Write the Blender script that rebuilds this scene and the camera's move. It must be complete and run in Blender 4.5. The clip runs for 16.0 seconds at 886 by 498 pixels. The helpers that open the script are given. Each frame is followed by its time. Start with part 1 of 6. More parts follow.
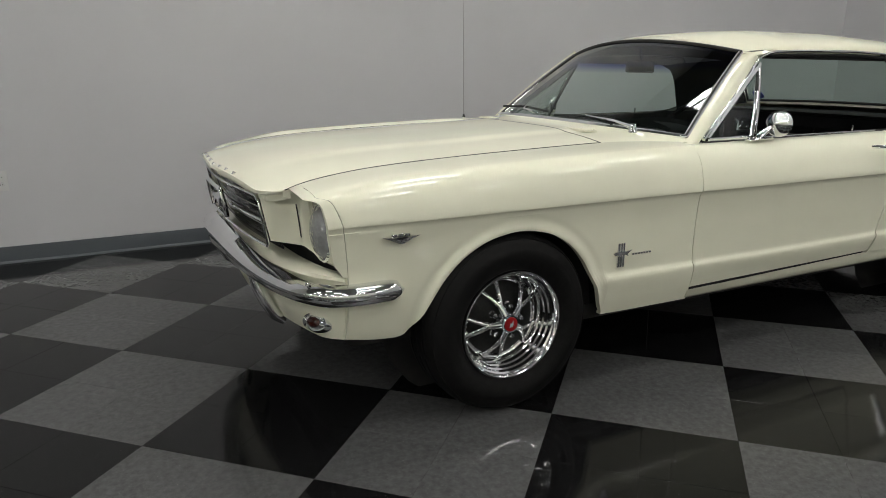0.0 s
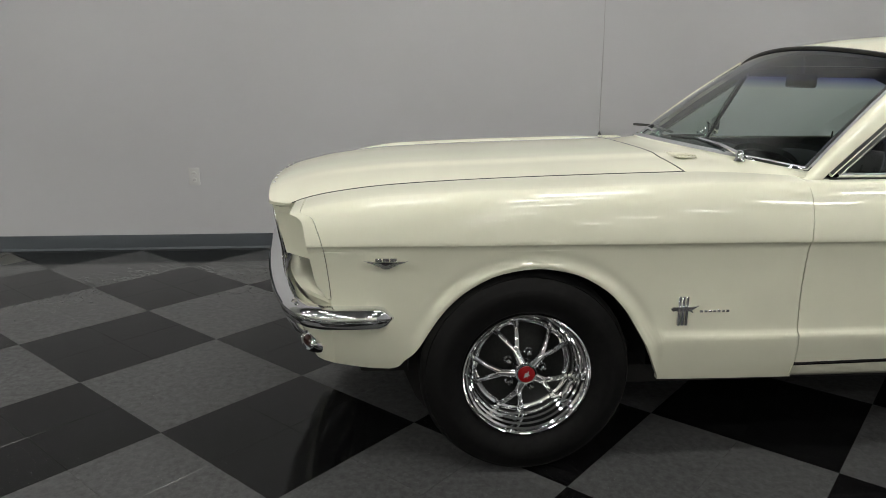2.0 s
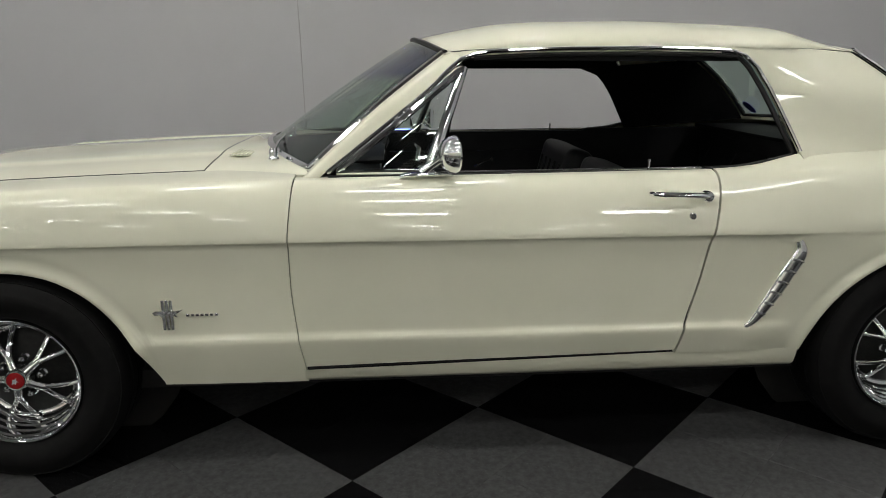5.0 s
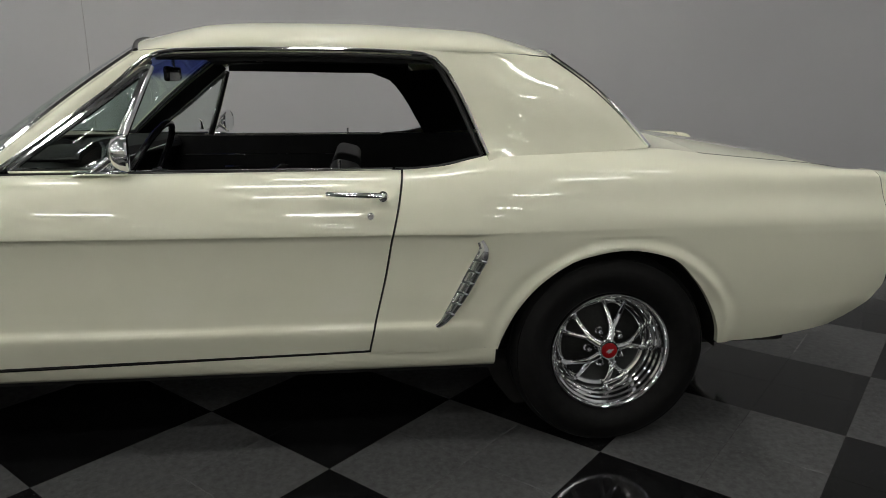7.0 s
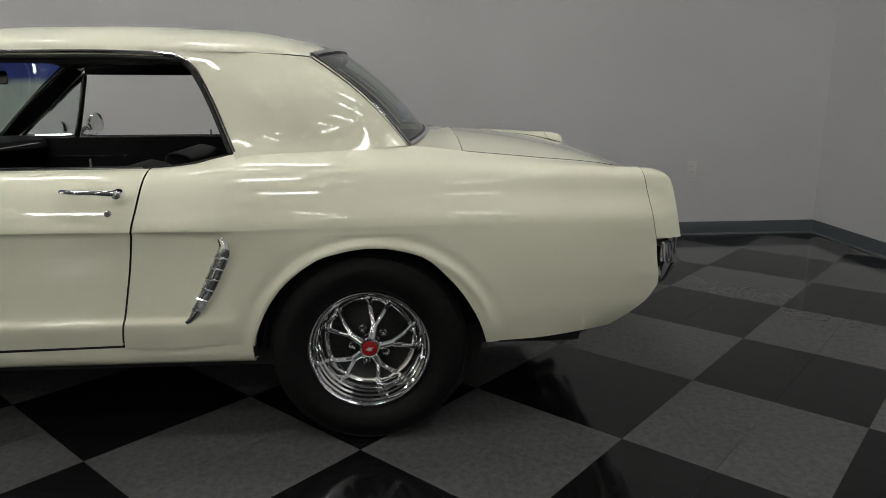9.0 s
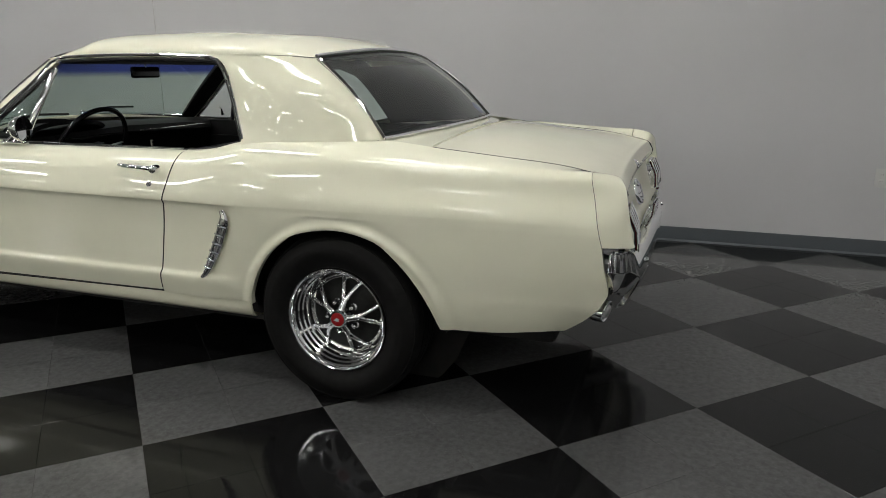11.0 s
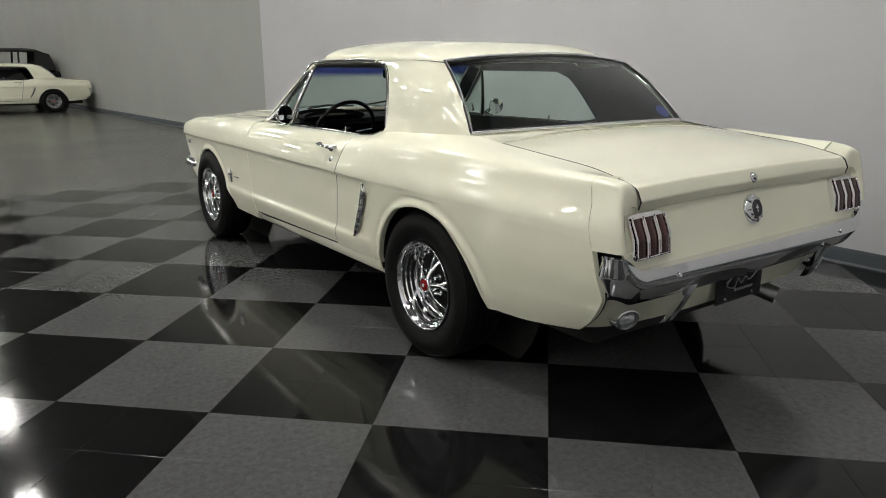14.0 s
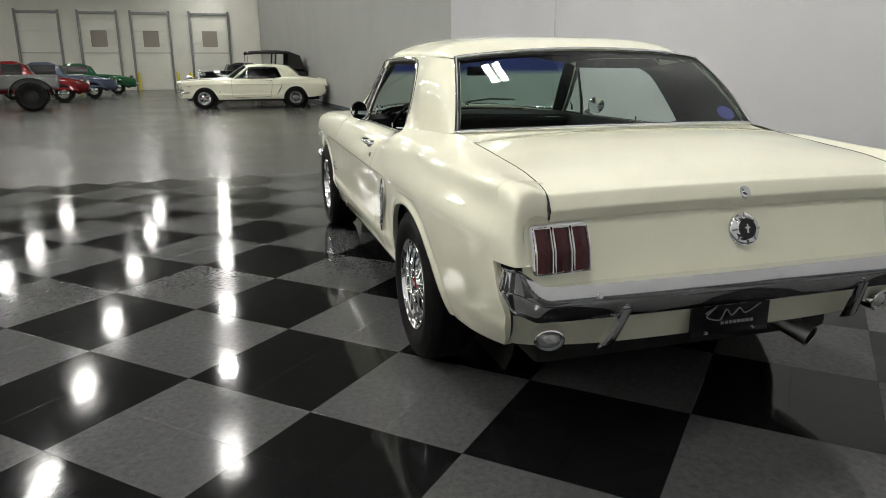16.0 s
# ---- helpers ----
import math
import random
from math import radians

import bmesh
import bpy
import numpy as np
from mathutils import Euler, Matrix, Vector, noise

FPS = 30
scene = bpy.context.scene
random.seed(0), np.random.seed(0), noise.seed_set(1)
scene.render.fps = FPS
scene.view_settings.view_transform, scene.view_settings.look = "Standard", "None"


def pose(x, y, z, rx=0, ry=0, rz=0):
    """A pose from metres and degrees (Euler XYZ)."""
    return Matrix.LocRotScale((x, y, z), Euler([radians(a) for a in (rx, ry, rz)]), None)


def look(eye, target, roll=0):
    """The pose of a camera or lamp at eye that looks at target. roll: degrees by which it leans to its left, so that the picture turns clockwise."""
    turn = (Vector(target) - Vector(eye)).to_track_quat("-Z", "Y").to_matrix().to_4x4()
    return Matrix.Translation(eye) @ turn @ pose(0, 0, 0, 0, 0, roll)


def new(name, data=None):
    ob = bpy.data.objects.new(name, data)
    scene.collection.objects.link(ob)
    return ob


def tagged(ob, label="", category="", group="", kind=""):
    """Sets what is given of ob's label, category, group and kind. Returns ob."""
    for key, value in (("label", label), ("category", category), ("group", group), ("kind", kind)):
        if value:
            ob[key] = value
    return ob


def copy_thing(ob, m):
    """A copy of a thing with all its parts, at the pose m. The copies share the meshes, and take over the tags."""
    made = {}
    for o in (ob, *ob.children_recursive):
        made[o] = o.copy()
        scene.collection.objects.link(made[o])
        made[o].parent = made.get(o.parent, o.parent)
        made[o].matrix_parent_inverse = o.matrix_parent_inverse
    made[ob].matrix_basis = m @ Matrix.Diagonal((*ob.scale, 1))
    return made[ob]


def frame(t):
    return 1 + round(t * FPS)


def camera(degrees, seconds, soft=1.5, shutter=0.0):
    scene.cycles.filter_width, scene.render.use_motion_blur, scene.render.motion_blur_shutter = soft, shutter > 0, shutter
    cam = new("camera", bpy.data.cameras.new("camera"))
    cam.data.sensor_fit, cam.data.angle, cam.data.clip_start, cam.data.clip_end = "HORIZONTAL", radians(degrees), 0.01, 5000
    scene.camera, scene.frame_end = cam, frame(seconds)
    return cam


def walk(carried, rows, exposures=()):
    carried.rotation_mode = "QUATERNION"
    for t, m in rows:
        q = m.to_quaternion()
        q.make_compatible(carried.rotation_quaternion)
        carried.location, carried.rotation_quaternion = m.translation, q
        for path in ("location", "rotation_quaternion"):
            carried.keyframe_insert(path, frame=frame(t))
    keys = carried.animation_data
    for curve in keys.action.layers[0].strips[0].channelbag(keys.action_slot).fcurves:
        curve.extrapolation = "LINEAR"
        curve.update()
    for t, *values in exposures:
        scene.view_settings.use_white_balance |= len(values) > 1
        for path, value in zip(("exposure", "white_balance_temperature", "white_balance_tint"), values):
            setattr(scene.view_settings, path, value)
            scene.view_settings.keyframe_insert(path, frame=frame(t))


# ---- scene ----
cam = camera(65.2, 16.0, soft=0.9)
PATH = [
    (0, (-1.375, -2.628, 1.181), (-0.467, -0.921, 0.668), 0.3),
    (0.5, (-1.176, -2.685, 1.182), (-0.476, -0.883, 0.669), 0.4),
    (1, (-0.985, -2.696, 1.182), (-0.511, -0.822, 0.669), 0.5),
    (1.5, (-0.78, -2.675, 1.184), (-0.487, -0.756, 0.699), 0.6),
    (2, (-0.556, -2.647, 1.183), (-0.363, -0.717, 0.699), 0.5),
    (2.5, (-0.311, -2.65, 1.184), (-0.137, -0.718, 0.698), 0.4),
    (3, (-0.06, -2.657, 1.18), (0.093, -0.723, 0.694), 0.3),
    (3.5, (0.18, -2.673, 1.179), (0.335, -0.738, 0.694), 0.2),
    (4, (0.424, -2.7, 1.173), (0.573, -0.764, 0.696), 0.0),
    (4.5, (0.718, -2.704, 1.195), (0.849, -0.772, 0.694), -0.3),
    (5, (1.009, -2.714, 1.193), (1.146, -0.783, 0.69), -0.5),
    (5.2, (1.132, -2.721, 1.18), (1.244, -0.786, 0.686), -0.8),
    (7.3, (1.94, -2.804, 1.163), (2.197, -0.878, 0.687), 0.4),
    (7.5, (2.029, -2.81, 1.162), (2.276, -0.883, 0.686), 0.3),
    (8, (2.24, -2.84, 1.153), (2.462, -0.908, 0.687), 0.2),
    (8.5, (2.458, -2.87, 1.151), (2.649, -0.934, 0.685), 0.1),
    (9, (2.7, -2.9, 1.147), (2.848, -0.96, 0.683), -0.2),
    (9.2, (2.8, -2.907, 1.149), (2.915, -0.965, 0.684), -0.2),
    (11.3, (3.876, -2.898, 1.214), (3.123, -1.119, 0.698), 0.1),
    (11.5, (3.955, -2.886, 1.222), (3.12, -1.145, 0.701), 0.2),
    (12, (4.166, -2.843, 1.215), (3.085, -1.241, 0.699), 0.3),
    (12.5, (4.36, -2.776, 1.207), (3.121, -1.29, 0.7), 0.3),
    (13, (4.554, -2.688, 1.207), (3.188, -1.317, 0.702), 0.2),
    (13.5, (4.748, -2.567, 1.2), (3.27, -1.316, 0.701), 0.2),
    (14, (4.926, -2.409, 1.21), (3.375, -1.252, 0.705), 0.0),
    (14.5, (5.086, -2.211, 1.207), (3.47, -1.148, 0.7), -0.0),
    (15, (5.213, -2.003, 1.209), (3.534, -1.042, 0.699), -0.2),
    (15.5, (5.305, -1.768, 1.206), (3.526, -1.011, 0.696), -0.3),
    (16, (5.329, -1.505, 1.2), (3.481, -0.933, 0.693), -0.3),
]
EXPOSURES = [(0.0, -0.14), (3.5, -0.15), (5.0, -0.37), (7.5, -0.52), (9.0, -0.44), (11.5, -0.02), (12.5, 0.02), (13.5, 0.12), (14.5, 0.26), (15.5, 0.36), (16.0, 0.40)]
walk(cam, [(t, look(eye, target, roll)) for t, eye, target, roll in PATH], EXPOSURES)

# ---------------------------------------------------------------- world and light
world = bpy.data.worlds.new("world")
scene.world = world
world.use_nodes = True
world.node_tree.nodes["Background"].inputs[0].default_value = (0.5, 0.52, 0.55, 1)
world.node_tree.nodes["Background"].inputs[1].default_value = 0.02

TUBE_GLOW = 50.0
LIGHT_Z = 6.0
CEILING_Z = 7.2


# ---------------------------------------------------------------- materials
def material(name, colour, rough=0.5, metal=0.0, spec=0.5):
    m = bpy.data.materials.new(name)
    m.use_nodes = True
    b = m.node_tree.nodes["Principled BSDF"]
    b.inputs["Base Color"].default_value = (*colour, 1)
    b.inputs["Roughness"].default_value = rough
    b.inputs["Metallic"].default_value = metal
    b.inputs["Specular IOR Level"].default_value = spec
    return m, m.node_tree.nodes, m.node_tree.links, b


def noise_node(n, l, scale, detail=4.0, rough=0.6, coords="Object"):
    tc = n.new("ShaderNodeTexCoord")
    t = n.new("ShaderNodeTexNoise")
    t.inputs["Scale"].default_value = scale
    t.inputs["Detail"].default_value = detail
    t.inputs["Roughness"].default_value = rough
    l.new(tc.outputs[coords], t.inputs["Vector"])
    return t


def ramp(n, l, source, stops):
    r = n.new("ShaderNodeValToRGB")
    el = r.color_ramp.elements
    while len(el) < len(stops):
        el.new(0.5)
    for e, (p, c) in zip(el, stops):
        e.position, e.color = p, (*c, 1) if len(c) == 3 else c
    l.new(source, r.inputs[0])
    return r


def value_range(n, l, source, lo, hi, a=0.0, b=1.0):
    r = n.new("ShaderNodeMapRange")
    r.inputs[1].default_value, r.inputs[2].default_value = a, b
    r.inputs[3].default_value, r.inputs[4].default_value = lo, hi
    l.new(source, r.inputs[0])
    return r.outputs[0]


def bump(n, l, source, b, strength, distance=0.002):
    k = n.new("ShaderNodeBump")
    k.inputs["Strength"].default_value = strength
    k.inputs["Distance"].default_value = distance
    l.new(source, k.inputs["Height"])
    l.new(k.outputs[0], b.inputs["Normal"])
    return k


def paint(name, colour, rough=0.32, orange=0.03):
    """Car lacquer: colour under a clear coat with a faint orange peel."""
    m, n, l, b = material(name, colour, rough)
    b.inputs["Coat Weight"].default_value = 1.0
    b.inputs["Coat Roughness"].default_value = 0.02
    b.inputs["Specular IOR Level"].default_value = 0.0
    t = noise_node(n, l, 5.0, 3.0)
    dark = tuple(c * 0.965 for c in colour)
    r = ramp(n, l, t.outputs[0], [(0.3, dark), (0.7, colour)])
    l.new(r.outputs[0], b.inputs["Base Color"])
    p = noise_node(n, l, 260.0, 2.0)
    k = n.new("ShaderNodeBump")
    k.inputs["Strength"].default_value = orange
    k.inputs["Distance"].default_value = 0.0006
    l.new(p.outputs[0], k.inputs["Height"])
    l.new(k.outputs[0], b.inputs["Coat Normal"])
    return m


CREAM = paint("cream_lacquer", (0.82, 0.815, 0.655))

CHROME, n, l, b = material("chrome", (0.86, 0.87, 0.88), 0.05, 1.0)
t = noise_node(n, l, 18.0, 4.0)
l.new(value_range(n, l, t.outputs[0], 0.03, 0.11, 0.3, 0.8), b.inputs["Roughness"])

STEEL, n, l, b = material("dull_steel", (0.42, 0.42, 0.42), 0.34, 1.0)
t = noise_node(n, l, 30.0)
l.new(value_range(n, l, t.outputs[0], 0.25, 0.5), b.inputs["Roughness"])

RUBBER, n, l, b = material("tyre_rubber", (0.008, 0.008, 0.009), 0.66, 0.0, 0.16)
t = noise_node(n, l, 40.0, 5.0)
r = ramp(n, l, t.outputs[0], [(0.3, (0.0028, 0.0028, 0.003)), (0.75, (0.007, 0.0068, 0.0066))])
l.new(r.outputs[0], b.inputs["Base Color"])
bump(n, l, t.outputs[0], b, 0.15)

TRIM_BLACK, n, l, b = material("black_vinyl", (0.012, 0.012, 0.013), 0.5, 0.0, 0.22)
t = noise_node(n, l, 220.0, 3.0)
bump(n, l, t.outputs[0], b, 0.25, 0.001)
r = ramp(n, l, noise_node(n, l, 6.0).outputs[0], [(0.3, (0.004, 0.004, 0.0045)), (0.7, (0.009, 0.009, 0.0095))])
l.new(r.outputs[0], b.inputs["Base Color"])

SEAL, n, l, b = material("black_seal", (0.010, 0.010, 0.010), 0.5)
UNDER, n, l, b = material("underbody_black", (0.010, 0.010, 0.010), 0.8)
t = noise_node(n, l, 12.0)
r = ramp(n, l, t.outputs[0], [(0.3, (0.006, 0.006, 0.006)), (0.7, (0.018, 0.017, 0.016))])
l.new(r.outputs[0], b.inputs["Base Color"])

WHEEL_DARK, n, l, b = material("wheel_dark_grey", (0.022, 0.022, 0.021), 0.5, 0.0, 0.2)
t = noise_node(n, l, 60.0)
r = ramp(n, l, t.outputs[0], [(0.3, (0.004, 0.004, 0.004)), (0.7, (0.011, 0.011, 0.010))])
l.new(r.outputs[0], b.inputs["Base Color"])

BADGE, n, l, b = material("satin_badge", (0.72, 0.72, 0.72), 0.22, 1.0)
RED_CAP, n, l, b = material("red_enamel", (0.26, 0.008, 0.011), 0.25)
BLACK_GLOSS, n, l, b = material("black_gloss", (0.008, 0.008, 0.009), 0.15)
GREY_INK, n, l, b = material("grey_script", (0.30, 0.30, 0.30), 0.4)
BLUE_INK, n, l, b = material("blue_sticker", (0.03, 0.04, 0.33), 0.4)

LENS_RED, n, l, b = material("red_lens", (0.045, 0.003, 0.005), 0.14)
b.inputs["Coat Weight"].default_value = 0.2
t = n.new("ShaderNodeTexWave")
t.inputs["Scale"].default_value = 60.0
t.bands_direction = "Z"
tc = n.new("ShaderNodeTexCoord")
l.new(tc.outputs["Object"], t.inputs["Vector"])
bump(n, l, t.outputs[0], b, 0.3, 0.001)

LENS_CLEAR, n, l, b = material("ribbed_clear_lens", (0.50, 0.51, 0.52), 0.08, 0.55)
t = n.new("ShaderNodeTexVoronoi")
t.inputs["Scale"].default_value = 55.0
tc = n.new("ShaderNodeTexCoord")
l.new(tc.outputs["Object"], t.inputs["Vector"])
bump(n, l, t.outputs[0], b, 0.7, 0.004)

AMBER, n, l, b = material("amber_lens", (0.035, 0.007, 0.003), 0.12)


def glass(name, tint, band=None):
    """Thin tinted pane: clear through, mirror by Fresnel; band: (low, high, colour) of a shade strip by height."""
    m = bpy.data.materials.new(name)
    m.use_nodes = True
    n, l = m.node_tree.nodes, m.node_tree.links
    n.clear()
    out = n.new("ShaderNodeOutputMaterial")
    mix = n.new("ShaderNodeMixShader")
    clear = n.new("ShaderNodeBsdfTransparent")
    gloss = n.new("ShaderNodeBsdfGlossy")
    gloss.inputs["Roughness"].default_value = 0.015
    gloss.inputs["Color"].default_value = (0.95, 0.97, 0.96, 1)
    lw = n.new("ShaderNodeLayerWeight")
    lw.inputs["Blend"].default_value = 0.5
    pw = n.new("ShaderNodeMath")
    pw.operation = "POWER"
    pw.inputs[1].default_value = 5.0
    l.new(lw.outputs["Facing"], pw.inputs[0])
    fr = n.new("ShaderNodeMath")
    fr.operation = "MULTIPLY_ADD"
    fr.inputs[1].default_value, fr.inputs[2].default_value = 0.93, 0.06
    l.new(pw.outputs[0], fr.inputs[0])
    clear.inputs["Color"].default_value = (*tint, 1)
    if band:
        lo, hi, colour = band
        tc = n.new("ShaderNodeTexCoord")
        sep = n.new("ShaderNodeSeparateXYZ")
        l.new(tc.outputs["Object"], sep.inputs[0])
        r = ramp(n, l, value_range(n, l, sep.outputs[2], 0, 1, lo, hi), [(0.0, tint), (1.0, colour)])
        l.new(r.outputs[0], clear.inputs["Color"])
    l.new(fr.outputs[0], mix.inputs[0])
    l.new(clear.outputs[0], mix.inputs[1])
    l.new(gloss.outputs[0], mix.inputs[2])
    l.new(mix.outputs[0], out.inputs[0])
    return m


GLASS_GREEN = glass("green_tinted_glass", (0.54, 0.65, 0.60))
GLASS_SHADE = glass("windscreen_glass", (0.54, 0.65, 0.60), (1.150, 1.185, (0.06, 0.09, 0.34)))
GLASS_SIDE = glass("side_glass", (0.80, 0.86, 0.83))


def tile_material(name, base, light, fleck, fleck_amount, rough):
    m, n, l, b = material(name, base, rough, 0.0, 0.17)
    info = n.new("ShaderNodeObjectInfo")
    geo = n.new("ShaderNodeNewGeometry")
    add = n.new("ShaderNodeMath")
    add.operation = "ADD"
    l.new(info.outputs["Random"], add.inputs[0])
    l.new(geo.outputs["Random Per Island"], add.inputs[1])
    fract = n.new("ShaderNodeMath")
    fract.operation = "FRACT"
    l.new(add.outputs[0], fract.inputs[0])
    big = noise_node(n, l, 38.0, 6.0, 0.75, "Object")
    r = ramp(n, l, big.outputs[0], [(0.32, base), (0.72, light)])
    v = n.new("ShaderNodeTexNoise")
    v.inputs["Scale"].default_value = 210.0
    v.inputs["Detail"].default_value = 2.0
    l.new(geo.outputs["Position"], v.inputs["Vector"])
    spots = ramp(n, l, v.outputs[0], [(fleck_amount, (0, 0, 0)), (fleck_amount + 0.02, (1, 1, 1))])
    mix = n.new("ShaderNodeMix")
    mix.data_type = "RGBA"
    l.new(spots.outputs[0], mix.inputs[0])
    l.new(r.outputs[0], mix.inputs[6])
    mix.inputs[7].default_value = (*fleck, 1)
    hsv = n.new("ShaderNodeHueSaturation")
    l.new(mix.outputs[2], hsv.inputs["Color"])
    l.new(value_range(n, l, fract.outputs[0], 0.965, 1.035), hsv.inputs["Value"])
    l.new(hsv.outputs[0], b.inputs["Base Color"])
    wear = n.new("ShaderNodeTexNoise")
    wear.inputs["Scale"].default_value = 1.6
    wear.inputs["Detail"].default_value = 8.0
    wear.inputs["Roughness"].default_value = 0.65
    l.new(geo.outputs["Position"], wear.inputs["Vector"])
    l.new(value_range(n, l, wear.outputs[0], rough - 0.015, rough + 0.03, 0.3, 0.7), b.inputs["Roughness"])
    wave = n.new("ShaderNodeTexNoise")
    wave.inputs["Scale"].default_value = 9.0
    wave.inputs["Detail"].default_value = 3.0
    l.new(geo.outputs["Position"], wave.inputs["Vector"])
    fine = n.new("ShaderNodeTexNoise")
    fine.inputs["Scale"].default_value = 70.0
    fine.inputs["Detail"].default_value = 2.0
    l.new(geo.outputs["Position"], fine.inputs["Vector"])
    relief = n.new("ShaderNodeMath")
    relief.operation = "MULTIPLY_ADD"
    l.new(fine.outputs[0], relief.inputs[0])
    relief.inputs[1].default_value = 0.10
    l.new(wave.outputs[0], relief.inputs[2])
    bump(n, l, relief.outputs[0], b, 0.10, 0.004)
    return m


TILE_GREY = tile_material("grey_vinyl_tile", (0.050, 0.051, 0.051), (0.094, 0.095, 0.096), (0.145, 0.145, 0.14), 0.70, 0.095)
TILE_BLACK = tile_material("black_vinyl_tile", (0.0040, 0.0040, 0.0042), (0.0085, 0.0085, 0.009), (0.15, 0.15, 0.147), 0.70, 0.075)

CONCRETE, n, l, b = material("polished_concrete", (0.20, 0.20, 0.18), 0.14, 0.0, 0.16)
geo = n.new("ShaderNodeNewGeometry")
t = n.new("ShaderNodeTexNoise")
t.inputs["Scale"].default_value = 0.6
t.inputs["Detail"].default_value = 3.0
t.inputs["Roughness"].default_value = 0.5
l.new(geo.outputs["Position"], t.inputs["Vector"])
r = ramp(n, l, t.outputs[0], [(0.3, (0.075, 0.076, 0.068)), (0.7, (0.105, 0.106, 0.096))])
l.new(r.outputs[0], b.inputs["Base Color"])
l.new(value_range(n, l, t.outputs[0], 0.20, 0.25, 0.3, 0.7), b.inputs["Roughness"])


def wall_paint(name, colour):
    m, n, l, b = material(name, colour, 0.6)
    geo = n.new("ShaderNodeNewGeometry")
    t = n.new("ShaderNodeTexNoise")
    t.inputs["Scale"].default_value = 0.9
    t.inputs["Detail"].default_value = 7.0
    l.new(geo.outputs["Position"], t.inputs["Vector"])
    r = ramp(n, l, t.outputs[0], [(0.3, tuple(c * 0.95 for c in colour)), (0.7, tuple(c * 1.03 for c in colour))])
    l.new(r.outputs[0], b.inputs["Base Color"])
    f = n.new("ShaderNodeTexNoise")
    f.inputs["Scale"].default_value = 140.0
    f.inputs["Detail"].default_value = 3.0
    l.new(geo.outputs["Position"], f.inputs["Vector"])
    bump(n, l, f.outputs[0], b, 0.12, 0.002)
    return m


WALL_GREY = wall_paint("grey_wall_paint", (0.485, 0.485, 0.50))
# white paint with the north side's weaker light put into its colour
WALL_WHITE_DIM = wall_paint("white_wall_paint_dimmed", (0.33, 0.34, 0.315))
# ceiling white darkened far below real paint, to hold down bounced light
CEILING_DIM = wall_paint("ceiling_white_dimmed", (0.17, 0.17, 0.168))
BASEBOARD = wall_paint("slate_vinyl", (0.060, 0.070, 0.080))
OUTLET_WHITE, n, l, b = material("outlet_plastic", (0.52, 0.52, 0.51), 0.4)
DOOR_WHITE = wall_paint("door_panel_white", (0.78, 0.78, 0.70))
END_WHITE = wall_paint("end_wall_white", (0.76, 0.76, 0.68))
DOOR_RAIL, n, l, b = material("door_track", (0.22, 0.23, 0.22), 0.45, 0.6)
WINDOW_TAN, n, l, b = material("door_window_film", (0.26, 0.23, 0.19), 0.3)
YELLOW, n, l, b = material("yellow_post_paint", (0.62, 0.52, 0.03), 0.45)
HOUSING, n, l, b = material("lamp_housing", (0.7, 0.7, 0.7), 0.4)

GLOW = bpy.data.materials.new("tube_glow")
GLOW.use_nodes = True
GLOW.node_tree.nodes.clear()
o = GLOW.node_tree.nodes.new("ShaderNodeOutputMaterial")
e = GLOW.node_tree.nodes.new("ShaderNodeEmission")
e.inputs[0].default_value = (1.0, 0.985, 0.935, 1)
e.inputs[1].default_value = TUBE_GLOW
GLOW.node_tree.links.new(e.outputs[0], o.inputs[0])


# ---------------------------------------------------------------- mesh helpers
def part(name, bm, mat, parent=None, label="", smooth=40):
    """Links a bmesh as one mesh object under parent; smooth: the angle below which edges shade smoothly."""
    me = bpy.data.meshes.new(name)
    bm.to_mesh(me)
    bm.free()
    me.materials.append(mat)
    if smooth:
        me.polygons.foreach_set("use_smooth", [True] * len(me.polygons))
        me.set_sharp_from_angle(angle=radians(smooth))
    ob = new(name, me)
    if parent is not None:
        ob.parent = parent
    if label:
        tagged(ob, label)
    return ob


def empty(name, m=None):
    ob = new(name)
    ob.empty_display_size = 0.2
    if m is not None:
        ob.matrix_basis = m
    return ob


def pchip(xs, ys):
    """A smooth curve through the points that never overshoots."""
    xs, ys = np.asarray(xs, float), np.asarray(ys, float)
    h, d = np.diff(xs), np.diff(ys) / np.diff(xs)
    m = np.zeros_like(ys)
    if len(xs) > 2:
        w1, w2 = 2 * h[1:] + h[:-1], h[1:] + 2 * h[:-1]
        ok = d[:-1] * d[1:] > 0
        den = np.where(ok, w1 / np.where(d[:-1] == 0, 1, d[:-1]) + w2 / np.where(d[1:] == 0, 1, d[1:]), 1)
        m[1:-1] = np.where(ok, (w1 + w2) / den, 0)
    m[0], m[-1] = d[0], d[-1]

    def f(x):
        x = np.clip(np.asarray(x, float), xs[0], xs[-1])
        i = np.clip(np.searchsorted(xs, x) - 1, 0, len(xs) - 2)
        s = (x - xs[i]) / h[i]
        return ((1 + 2 * s) * (1 - s) ** 2 * ys[i] + s * (1 - s) ** 2 * h[i] * m[i]
                + s * s * (3 - 2 * s) * ys[i + 1] + s * s * (s - 1) * h[i] * m[i + 1])
    return f


